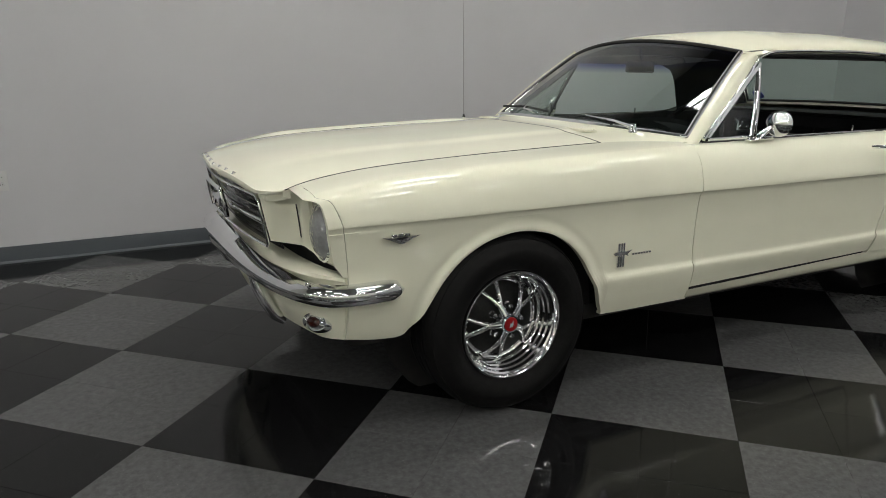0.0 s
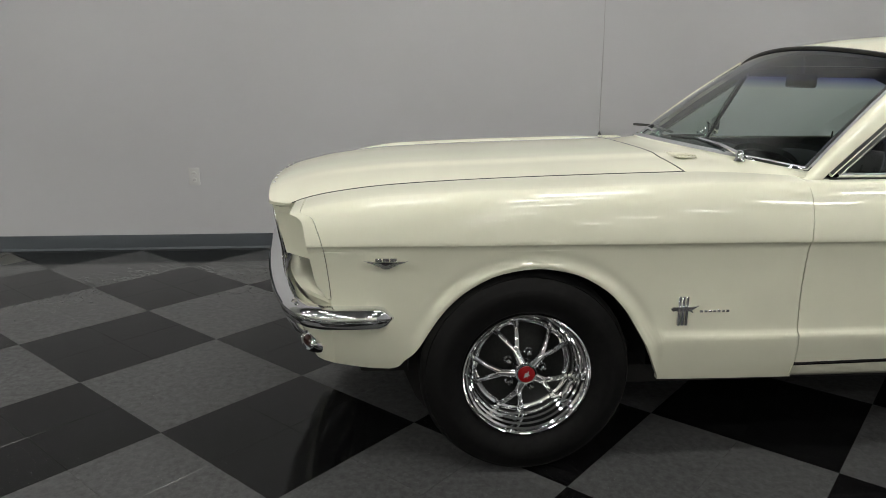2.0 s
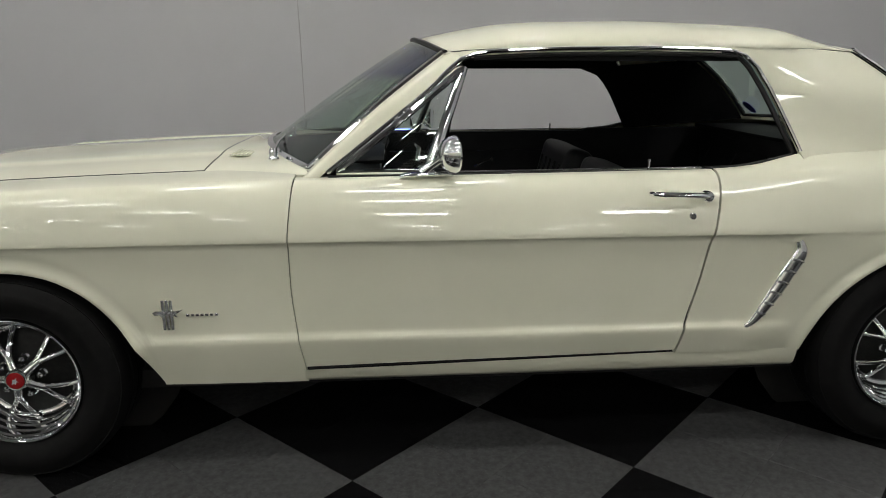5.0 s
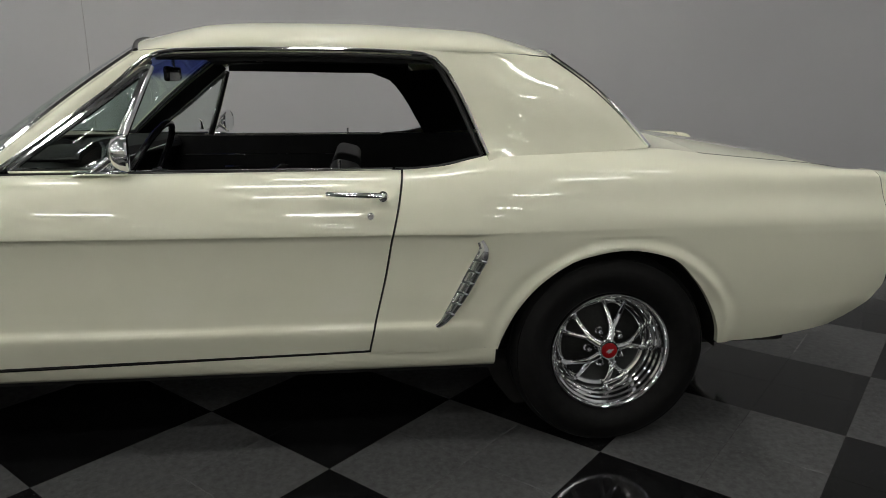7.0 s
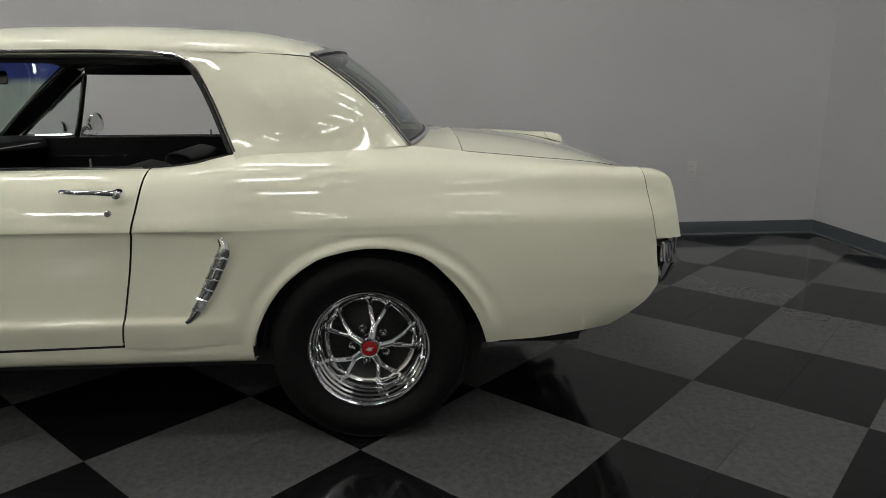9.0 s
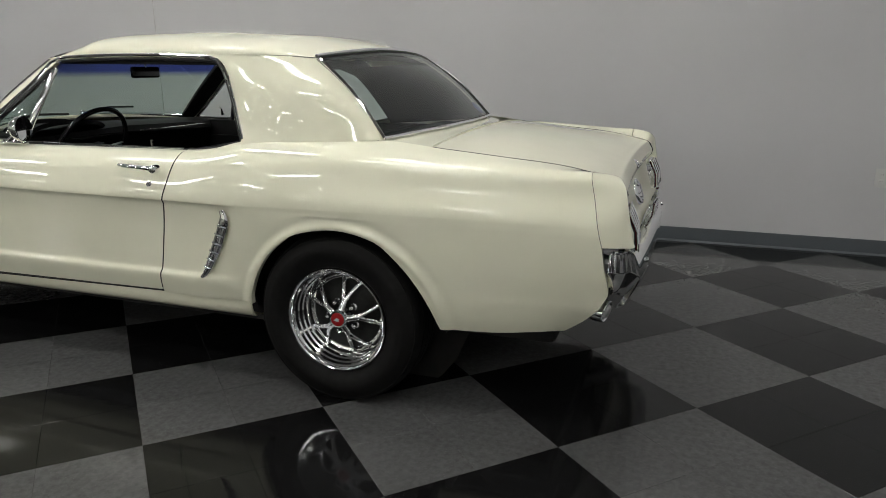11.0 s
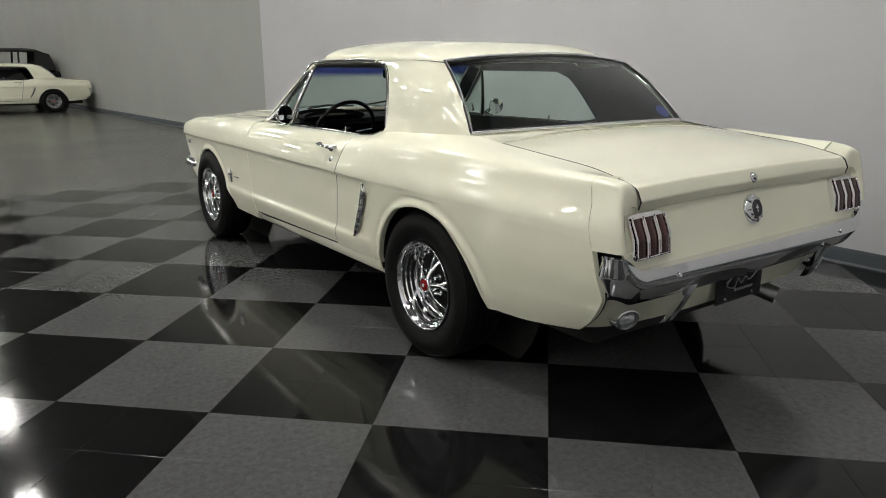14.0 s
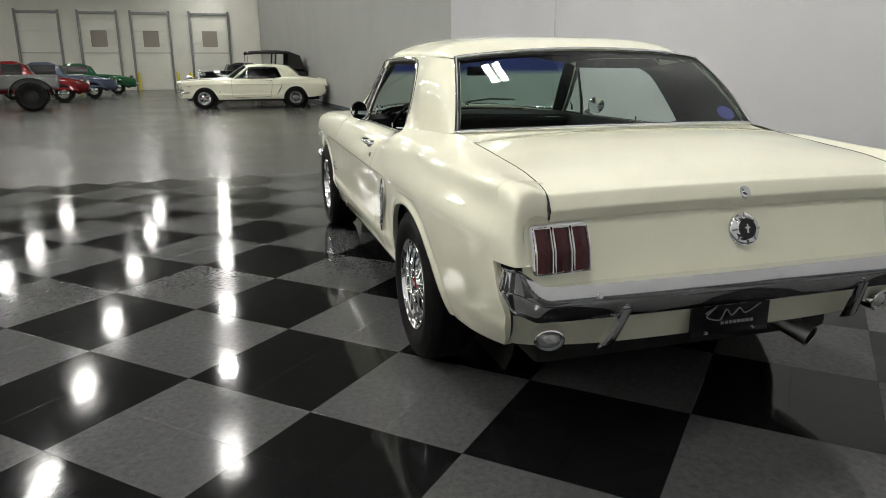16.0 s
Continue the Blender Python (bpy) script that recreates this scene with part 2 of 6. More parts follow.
def sheet(p, flange=0.0, close_u=False, flip=False, bm=None, sides=(1, 1, 1, 1), inward=None):
    """A skin from a grid of places p[i][j]; flange: depth by which its edges turn in, away from the normal."""
    p = np.asarray(p, float)
    nu, nv = p.shape[:2]
    bm = bm or bmesh.new()
    v = [[bm.verts.new(p[i, j]) for j in range(nv)] for i in range(nu)]
    for i in range(nu - (0 if close_u else 1)):
        for j in range(nv - 1):
            a, b2, c, d = v[i][j], v[(i + 1) % nu][j], v[(i + 1) % nu][j + 1], v[i][j + 1]
            if (a.co - c.co).length < 1e-7 or (b2.co - d.co).length < 1e-7:
                continue
            try:
                bm.faces.new((d, c, b2, a) if flip else (a, b2, c, d))
            except ValueError:
                pass
    if flange:
        du = np.gradient(p, axis=0)
        dv = np.gradient(p, axis=1)
        nrm = np.cross(du, dv)
        nrm /= np.maximum(np.linalg.norm(nrm, axis=2, keepdims=True), 1e-9)
        if flip:
            nrm = -nrm
        if inward is not None:
            nrm = np.zeros_like(nrm) - np.asarray(inward, float)
        q = p - nrm * flange
        runs = [(sides[0], p[0], q[0]), (sides[1], p[-1], q[-1]), (sides[2], p[:, 0], q[:, 0]), (sides[3], p[:, -1], q[:, -1])]
        for on, a, b2 in runs:
            if on and not (close_u and on in ()):
                va = [bm.verts.new(x) for x in a]
                vb = [bm.verts.new(x) for x in b2]
                for k in range(len(va) - 1):
                    bm.faces.new((va[k], va[k + 1], vb[k + 1], vb[k]))
    return bm


def lathe(profile, axis="Y", steps=48, bm=None, closed=False):
    """Turns a profile of (radius, along) round the axis."""
    bm = bm or bmesh.new()
    rings = []
    for r, h in profile:
        ring = []
        for s in range(steps):
            a = 2 * math.pi * s / steps
            c, d = r * math.cos(a), r * math.sin(a)
            ring.append(bm.verts.new((c, h, d) if axis == "Y" else (h, c, d) if axis == "X" else (c, d, h)))
        rings.append(ring)
    pairs = list(zip(rings, rings[1:]))
    if closed:
        pairs.append((rings[-1], rings[0]))
    for a, b2 in pairs:
        for s in range(steps):
            bm.faces.new((a[s], a[(s + 1) % steps], b2[(s + 1) % steps], b2[s]))
    for ring, (r, h) in ((rings[0], profile[0]), (rings[-1], profile[-1])):
        if not closed and r > 1e-5:
            bm.faces.new(ring)
    bmesh.ops.recalc_face_normals(bm, faces=bm.faces)
    return bm


def tube(points, radius, steps=10, bm=None, up=(0, 0, 1), flat=1.0, caps=True):
    """A round (or flattened) bar along a line of places; radius may vary along it."""
    pts = [Vector(p) for p in points]
    rad = [float(r) for r in radius] if isinstance(radius, (list, tuple)) else [radius] * len(pts)
    bm = bm or bmesh.new()
    rings = []
    for i, p in enumerate(pts):
        d = (pts[min(i + 1, len(pts) - 1)] - pts[max(i - 1, 0)]).normalized()
        side = d.cross(Vector(up))
        side = side.normalized() if side.length > 1e-4 else Vector((1, 0, 0))
        top = side.cross(d).normalized()
        rings.append([bm.verts.new(p + rad[i] * (math.cos(2 * math.pi * s / steps) * side + flat * math.sin(2 * math.pi * s / steps) * top))
                      for s in range(steps)])
    for a, b2 in zip(rings, rings[1:]):
        for s in range(steps):
            bm.faces.new((a[s], a[(s + 1) % steps], b2[(s + 1) % steps], b2[s]))
    if caps:
        bm.faces.new(rings[0][::-1])
        bm.faces.new(rings[-1])
    return bm


def block(x0, x1, y0, y1, z0, z1, bevel=0.0, segments=2, bm=None):
    own = bmesh.new()
    bmesh.ops.create_cube(own, size=1)
    for v in own.verts:
        v.co = ((x0 + x1) / 2 + v.co.x * (x1 - x0), (y0 + y1) / 2 + v.co.y * (y1 - y0), (z0 + z1) / 2 + v.co.z * (z1 - z0))
    if bevel:
        bmesh.ops.bevel(own, geom=own.edges[:], offset=bevel, segments=segments, affect="EDGES", profile=0.6)
    if bm is None:
        return own
    me = bpy.data.meshes.new("tmp")
    own.to_mesh(me)
    own.free()
    bm.from_mesh(me)
    bpy.data.meshes.remove(me)
    return bm


def sweep(sections, closed=True, bm=None):
    """Joins rings of places, one after another; closed: each ring is a loop."""
    bm = bm or bmesh.new()
    rings = [[bm.verts.new(p) for p in s] for s in sections]
    k = len(rings[0])
    for a, b2 in zip(rings, rings[1:]):
        for s in range(k if closed else k - 1):
            bm.faces.new((a[s], a[(s + 1) % k], b2[(s + 1) % k], b2[s]))
    if closed:
        bm.faces.new(rings[0][::-1])
        bm.faces.new(rings[-1])
    bmesh.ops.recalc_face_normals(bm, faces=bm.faces)
    return bm


def polygon_plate(outline, thick, place, bm=None):
    """A plate cut to an outline of (a, b), pushed out by thick; place(a, b, h) gives the position."""
    bm = bm or bmesh.new()
    top = [bm.verts.new(place(a, b2, thick)) for a, b2 in outline]
    low = [bm.verts.new(place(a, b2, 0.0)) for a, b2 in outline]
    bm.faces.new(top)
    k = len(outline)
    for i in range(k):
        bm.faces.new((low[i], low[(i + 1) % k], top[(i + 1) % k], top[i]))
    bmesh.ops.recalc_face_normals(bm, faces=bm.faces)
    return bm


# ---------------------------------------------------------------- the hall
EAST, NORTH, WEST, SOUTH = 6.0, 2.2, -40.0, -22.0
TILE = 0.6096
U = TILE / math.sqrt(2)
CHECK_WEST, CHECK_SOUTH = -2.62, -9.5

floor = tagged(part("floor", block(WEST - 0.3, EAST + 0.3, SOUTH - 0.3, NORTH + 0.3, -0.30, -0.0045), CONCRETE, smooth=0), "polished grey concrete hall floor", "floor", kind="structure")


def slab(name, a, c, thick, z0, z1, mat, label, left=True):
    """An upright wall from a to c on the plan; its thickness lies to the left of that way."""
    a, c = Vector((*a, 0)), Vector((*c, 0))
    d = (c - a).normalized()
    nrm = Vector((-d.y, d.x, 0)) * (thick if left else -thick)
    bm = bmesh.new()
    ring = [a, c, c + nrm, a + nrm]
    low = [bm.verts.new((p.x, p.y, z0)) for p in ring]
    top = [bm.verts.new((p.x, p.y, z1)) for p in ring]
    bm.faces.new(low[::-1])
    bm.faces.new(top)
    for i in range(4):
        bm.faces.new((low[i], low[(i + 1) % 4], top[(i + 1) % 4], top[i]))
    bmesh.ops.recalc_face_normals(bm, faces=bm.faces)
    return tagged(part(name, bm, mat, smooth=0), label, "wall", kind="structure")


CORNER = (-6.12, NORTH)
FAR_END = (WEST, NORTH - 1.25)
slab("wall_north", (EAST + 0.2, NORTH), CORNER, 0.2, 0, CEILING_Z, WALL_GREY, "smooth light grey painted showroom wall", left=False)
# white wall, its dimness painted in; the end walls keep the bright white
slab("wall_north_white", CORNER, FAR_END, 0.2, 0, CEILING_Z, WALL_WHITE_DIM, "tall white hall wall, its tone set to suit the light", left=False)
slab("wall_east", (EAST, NORTH), (EAST, SOUTH), 0.2, 0, CEILING_Z, WALL_GREY, "light grey painted end wall")
slab("wall_west", FAR_END, (WEST, SOUTH), 0.2, 0, CEILING_Z, END_WHITE, "white wall with loading doors", left=False)
# unseen wall, kept bright to bounce light onto the coupe's side
slab("wall_south", (WEST, SOUTH), (EAST, SOUTH), 0.2, 0, CEILING_Z, END_WHITE, "tall white hall wall, its tone set to suit the light", left=False)
tagged(part("ceiling", block(WEST - 0.3, EAST + 0.3, SOUTH - 0.3, NORTH + 0.3, CEILING_Z, CEILING_Z + 0.2), CEILING_DIM, smooth=0), "unseen hall ceiling, white darkened to limit fill light", "ceiling", kind="structure")


def baseboard(name, a, c, into):
    """Vinyl base with a small foot, along the wall from a to c; into: the way into the room."""
    prof = [(0.0, 0.0), (0.016, 0.0), (0.014, 0.006), (0.006, 0.014), (0.005, 0.090), (0.003, 0.101), (0.0, 0.103)]
    secs = [[(p[0] + into[0] * o, p[1] + into[1] * o, z) for o, z in prof] for p in (a, c)]
    return tagged(part(name, sweep(secs), BASEBOARD), "dark slate vinyl baseboard", "baseboard", kind="structure")


baseboard("baseboard", (EAST, NORTH - 0.001), (CORNER[0], CORNER[1] - 0.001), (0, -1))
baseboard("baseboard", (CORNER[0], CORNER[1] - 0.001), (FAR_END[0], FAR_END[1] - 0.001), (0, -1))
baseboard("baseboard", (EAST - 0.001, NORTH), (EAST - 0.001, SOUTH), (-1, 0))


def wall_outlet(x, z):
    ob = tagged(empty("wall_outlet", pose(x, NORTH, z)), "white duplex power outlet on the grey wall", "outlet", "wall outlets")
    part("cover_plate", block(-0.036, 0.036, -0.006, 0.0, -0.060, 0.060, 0.003, 2), OUTLET_WHITE, ob)
    for dz in (-0.022, 0.022):
        s = part("socket", lathe([(0.0, -0.0085), (0.014, -0.0085), (0.016, -0.006)], steps=20), OUTLET_WHITE, ob)
        s.matrix_basis = pose(0, 0, dz)
        for dx in (-0.006, 0.006):
            part("slot", block(dx - 0.0012, dx + 0.0012, -0.0092, -0.0082, -0.004, 0.004), SEAL, s, smooth=0)


wall_outlet(-1.78, 0.504)
wall_outlet(4.985, 0.512)

# strip lights: two bright panels under a white housing
def strip_light(x, y):
    ob = tagged(empty("strip_light", pose(x, y, LIGHT_Z)), "white ceiling strip light with two glowing panels", "ceiling light", "strip lights")
    part("housing", block(-0.63, 0.63, -0.19, 0.19, 0.035, 0.075, 0.008, 1), HOUSING, ob)
    for dy in (-0.10, 0.10):
        part("lamp_panel", block(-0.60, 0.60, dy - 0.07, dy + 0.07, 0.0, 0.03, 0.006, 1), GLOW, ob, "glowing white lamp panel")
    for dx in (-0.45, 0.45):
        part("hanger", tube([(dx, 0, 0.07), (dx, 0, CEILING_Z - LIGHT_Z)], 0.004, 5), STEEL, ob)
    return ob


first_light = strip_light(-7.4, -1.9)
# unseen fill lights: row -18.5 (car side), (5.0, -1.9) (tail), (-0.9, 0.42) (wall)
for y, xs in ((-1.9, (-38.0, -32.6, -28.2, -22.4, -16.2, -11.6, -3.2, 1.0, 5.0)), (-5.15, (-33.2, -28.0, -21.8, -16.1, -11.5, -7.4, -3.2, 1.0, 5.0)),
              (-9.5, (-33.0, -26.6, -22.0, -16.2, -11.5, -7.4, -3.2, 1.0, 5.0)), (-14.0, (-33.0, -26.6, -16.0, -11.5, -7.4, -3.2, 1.0, 5.0)), (-18.5, (-16.0, -11.5, -7.4, -3.2, 1.0, 5.0)), (0.42, (-0.9, 1.5))):
    for x in xs:
        copy_thing(first_light, pose(x, y, LIGHT_Z))


# loading doors in the far wall, with tracks, and yellow posts
def loading_door(y0, y1, window):
    ob = tagged(empty("loading_door", pose(WEST, (y0 + y1) / 2, 0)), "tall white sectional loading door with grey tracks", "door", "loading doors")
    h, w = 4.25, (y1 - y0) / 2
    for k in range(6):
        z = k * h * 0.155
        part("door_panel", block(0.02, 0.07, -w + 0.10, w - 0.10, z + 0.006, z + h * 0.155 - 0.006, 0.008, 1), DOOR_WHITE, ob)
    for s in (-1, 1):
        part("door_track", block(0.05, 0.16, s * w - 0.06, s * w + 0.06, 0.0, h + 0.2, 0.01, 1), DOOR_RAIL, ob)
    part("head_bar", block(0.04, 0.14, -w, w, h - 0.02, h + 0.12, 0.01, 1), DOOR_RAIL, ob)
    part("seam_bar", block(0.07, 0.085, -w + 0.1, w - 0.1, h * 0.49, h * 0.50, 0.002, 1), DOOR_RAIL, ob)
    if window:
        part("door_window", block(0.065, 0.085, -0.45, 0.40, 2.45, 3.35, 0.01, 1), WINDOW_TAN, ob, "tan filmed square window")


for y0, y1, win in ((-3.02, -0.85, True), (-6.22, -4.15, True), (-8.95, -6.95, True), (-12.1, -9.95, False), (-15.3, -13.2, False)):
    loading_door(y0, y1, win)
post = tagged(empty("yellow_post", pose(WEST + 0.5, -3.9, 0)), "yellow painted steel guard post", "post", "guard posts")
part("post_body", lathe([(0.0, 1.02), (0.06, 1.0), (0.085, 0.95), (0.085, 0.0)], axis="Z", steps=20), YELLOW, post)
part("post_foot", lathe([(0.0, 0.015), (0.14, 0.015), (0.14, 0.0)], axis="Z", steps=20), STEEL, post)
for y in (-6.05, -3.2, -9.2):
    copy_thing(post, pose(WEST + 0.5, y, 0))


# ---------------------------------------------------------------- the coupe: body curves, x to the tail from the front axle
def lerp(a, b, s):
    return a + (b - a) * s


class Section:
    """Half cross-sections along the car: control lines k, each with a half width and a height by x."""

    def __init__(self, keys, lines):
        self.w = [pchip(keys, w) for w, z in lines]
        self.z = [pchip(keys, z) for w, z in lines]

    def at(self, x):
        w, z = np.array([f(x) for f in self.w]), np.array([f(x) for f in self.z])
        s = np.r_[0, np.cumsum(np.hypot(np.diff(w), np.diff(z)))]
        s /= s[-1]
        return s, pchip(s, w), pchip(s, z)


def arch(centre, dx, z):
    left, right = centre + dx[0], centre + dx[-1]
    f = pchip([centre + d for d in dx], z)
    return left, right, f


def side_skin(sec, xs, lo, hi, bottom, arch_of, split, side, lip=None, rows=6, low_rows=46, shear=10, true_x=False):
    """Places of a body side panel between its front edge lo(z) and rear edge hi(z)."""
    x0, x1 = xs[0], xs[-1]
    out = []
    for x in xs:
        a = (x - x0) / (x1 - x0)
        s, fw, fz = sec.at(x)
        upper = [lerp(s[k], s[k + 1], f) for k in range(split) for f in np.linspace(0, 1, rows, endpoint=False)]
        dense = np.linspace(s[split], 1, 120)
        zz = fz(dense)
        zlow = bottom(x)
        if arch_of and arch_of[0] < x < arch_of[1]:
            zlow = max(zlow, float(arch_of[2](x)))
        end = np.interp(-zlow, -zz, dense)
        sv = np.r_[upper, np.linspace(s[split], end, low_rows)]
        w, z = fw(sv), fz(sv)
        if lip:
            cx, cz, r = lip
            d = np.hypot(x - cx, z - cz) - r
            w = w + np.where(z < 0.70, 0.0065 * np.exp(-((d - 0.008) / 0.014) ** 2) - 0.0028 * np.exp(-((d - 0.040) / 0.014) ** 2), 0)
        xx = x + (lo(z) - x0) * (1 - a) ** shear + (hi(z) - x1) * a ** shear
        if true_x:
            # the upper rows take width and height from where they really end up
            for i in range(split * rows):
                s2, fw2, fz2 = sec.at(float(xx[i]))
                sv2 = lerp(s2[i // rows], s2[i // rows + 1], (i % rows) / rows)
                w[i], z[i] = fw2(sv2), fz2(sv2)
        out.append(np.stack([xx, side * w, z], 1))
    return np.array(out)


def arch_columns(x0, x1, a, n_out=26, n_in=40):
    """Column places that crowd where the wheel arch is steep."""
    l, r = a[0], a[1]
    mid = lerp(l, r, 0.5) + 0.5 * (r - l) * np.sin(np.linspace(-math.pi / 2, math.pi / 2, n_in))
    return np.r_[np.linspace(x0, l, n_out, endpoint=False), mid, np.linspace(r, x1, n_out + 1)[1:]]


FK = [-0.72, -0.64, -0.56, -0.40, -0.20, 0.0, 0.30, 0.60, 0.88]
FENDER = Section(FK, [
    ([0.582, 0.588, 0.590, 0.590, 0.590, 0.590, 0.590, 0.590, 0.590], [0.790, 0.819, 0.836, 0.856, 0.869, 0.878, 0.888, 0.896, 0.904]),
    ([0.705, 0.728, 0.738, 0.746, 0.752, 0.756, 0.758, 0.760, 0.760], [0.784, 0.812, 0.828, 0.849, 0.861, 0.869, 0.879, 0.887, 0.890]),
    ([0.762, 0.782, 0.790, 0.797, 0.804, 0.808, 0.810, 0.808, 0.802], [0.772, 0.794, 0.806, 0.824, 0.835, 0.843, 0.852, 0.858, 0.862]),
    ([0.778, 0.802, 0.813, 0.824, 0.830, 0.834, 0.838, 0.840, 0.841], [0.735, 0.752, 0.762, 0.776, 0.783, 0.787, 0.791, 0.793, 0.794]),
    ([0.785, 0.807, 0.820, 0.834, 0.841, 0.845, 0.850, 0.853, 0.856], [0.712, 0.716, 0.720, 0.722, 0.723, 0.724, 0.725, 0.726, 0.726]),
    ([0.779, 0.801, 0.814, 0.828, 0.835, 0.839, 0.844, 0.847, 0.850], [0.704, 0.708, 0.712, 0.714, 0.715, 0.716, 0.717, 0.718, 0.718]),
    ([0.7735, 0.7955, 0.8085, 0.8225, 0.8295, 0.8335, 0.8385, 0.8415, 0.8445], [0.690, 0.694, 0.698, 0.700, 0.701, 0.702, 0.703, 0.704, 0.704]),
    ([0.7564, 0.7776, 0.7904, 0.8046, 0.8139, 0.8203, 0.8271, 0.8313, 0.8343], [0.560, 0.560, 0.560, 0.560, 0.560, 0.560, 0.560, 0.560, 0.560]),
    ([0.745, 0.766, 0.779, 0.793, 0.804, 0.812, 0.820, 0.825, 0.828], [0.460, 0.460, 0.460, 0.456, 0.454, 0.452, 0.448, 0.446, 0.445]),
    ([0.742, 0.763, 0.776, 0.790, 0.801, 0.812, 0.826, 0.834, 0.837], [0.435, 0.435, 0.435, 0.432, 0.430, 0.428, 0.426, 0.426, 0.426]),
    ([0.715, 0.736, 0.752, 0.772, 0.787, 0.797, 0.808, 0.815, 0.818], [0.370, 0.370, 0.368, 0.360, 0.356, 0.352, 0.345, 0.345, 0.345]),
    ([0.680, 0.700, 0.718, 0.740, 0.757, 0.768, 0.780, 0.788, 0.790], [0.300, 0.300, 0.300, 0.290, 0.285, 0.280, 0.268, 0.266, 0.266]),
])
DK = [0.86, 1.2, 1.6, 2.0]
DOOR = Section(DK, [
    ([0.734, 0.738, 0.740, 0.740], [0.888, 0.890, 0.892, 0.895]),
    ([0.757, 0.760, 0.762, 0.762], [0.886, 0.887, 0.889, 0.891]),
    ([0.801, 0.803, 0.805, 0.806], [0.861, 0.861, 0.862, 0.864]),
    ([0.840, 0.842, 0.844, 0.845], [0.794, 0.794, 0.795, 0.796]),
    ([0.856, 0.860, 0.864, 0.866], [0.726, 0.725, 0.724, 0.723]),
    ([0.850, 0.854, 0.858, 0.860], [0.718, 0.717, 0.716, 0.715]),
    ([0.8445, 0.8485, 0.8525, 0.8545], [0.704, 0.703, 0.702, 0.701]),
    ([0.8343, 0.8378, 0.8418, 0.8438], [0.560, 0.560, 0.560, 0.560]),
    ([0.828, 0.831, 0.835, 0.837], [0.445, 0.445, 0.445, 0.446]),
    ([0.837, 0.840, 0.844, 0.846], [0.426, 0.426, 0.426, 0.427]),
    ([0.818, 0.820, 0.824, 0.826], [0.350, 0.350, 0.352, 0.354]),
    ([0.802, 0.803, 0.807, 0.810], [0.300, 0.300, 0.305, 0.310]),
])
QK = [1.98, 2.10, 2.20, 2.29, 2.38, 2.60, 2.88, 3.10, 3.30, 3.50, 3.62, 3.66, 3.70, 3.78]
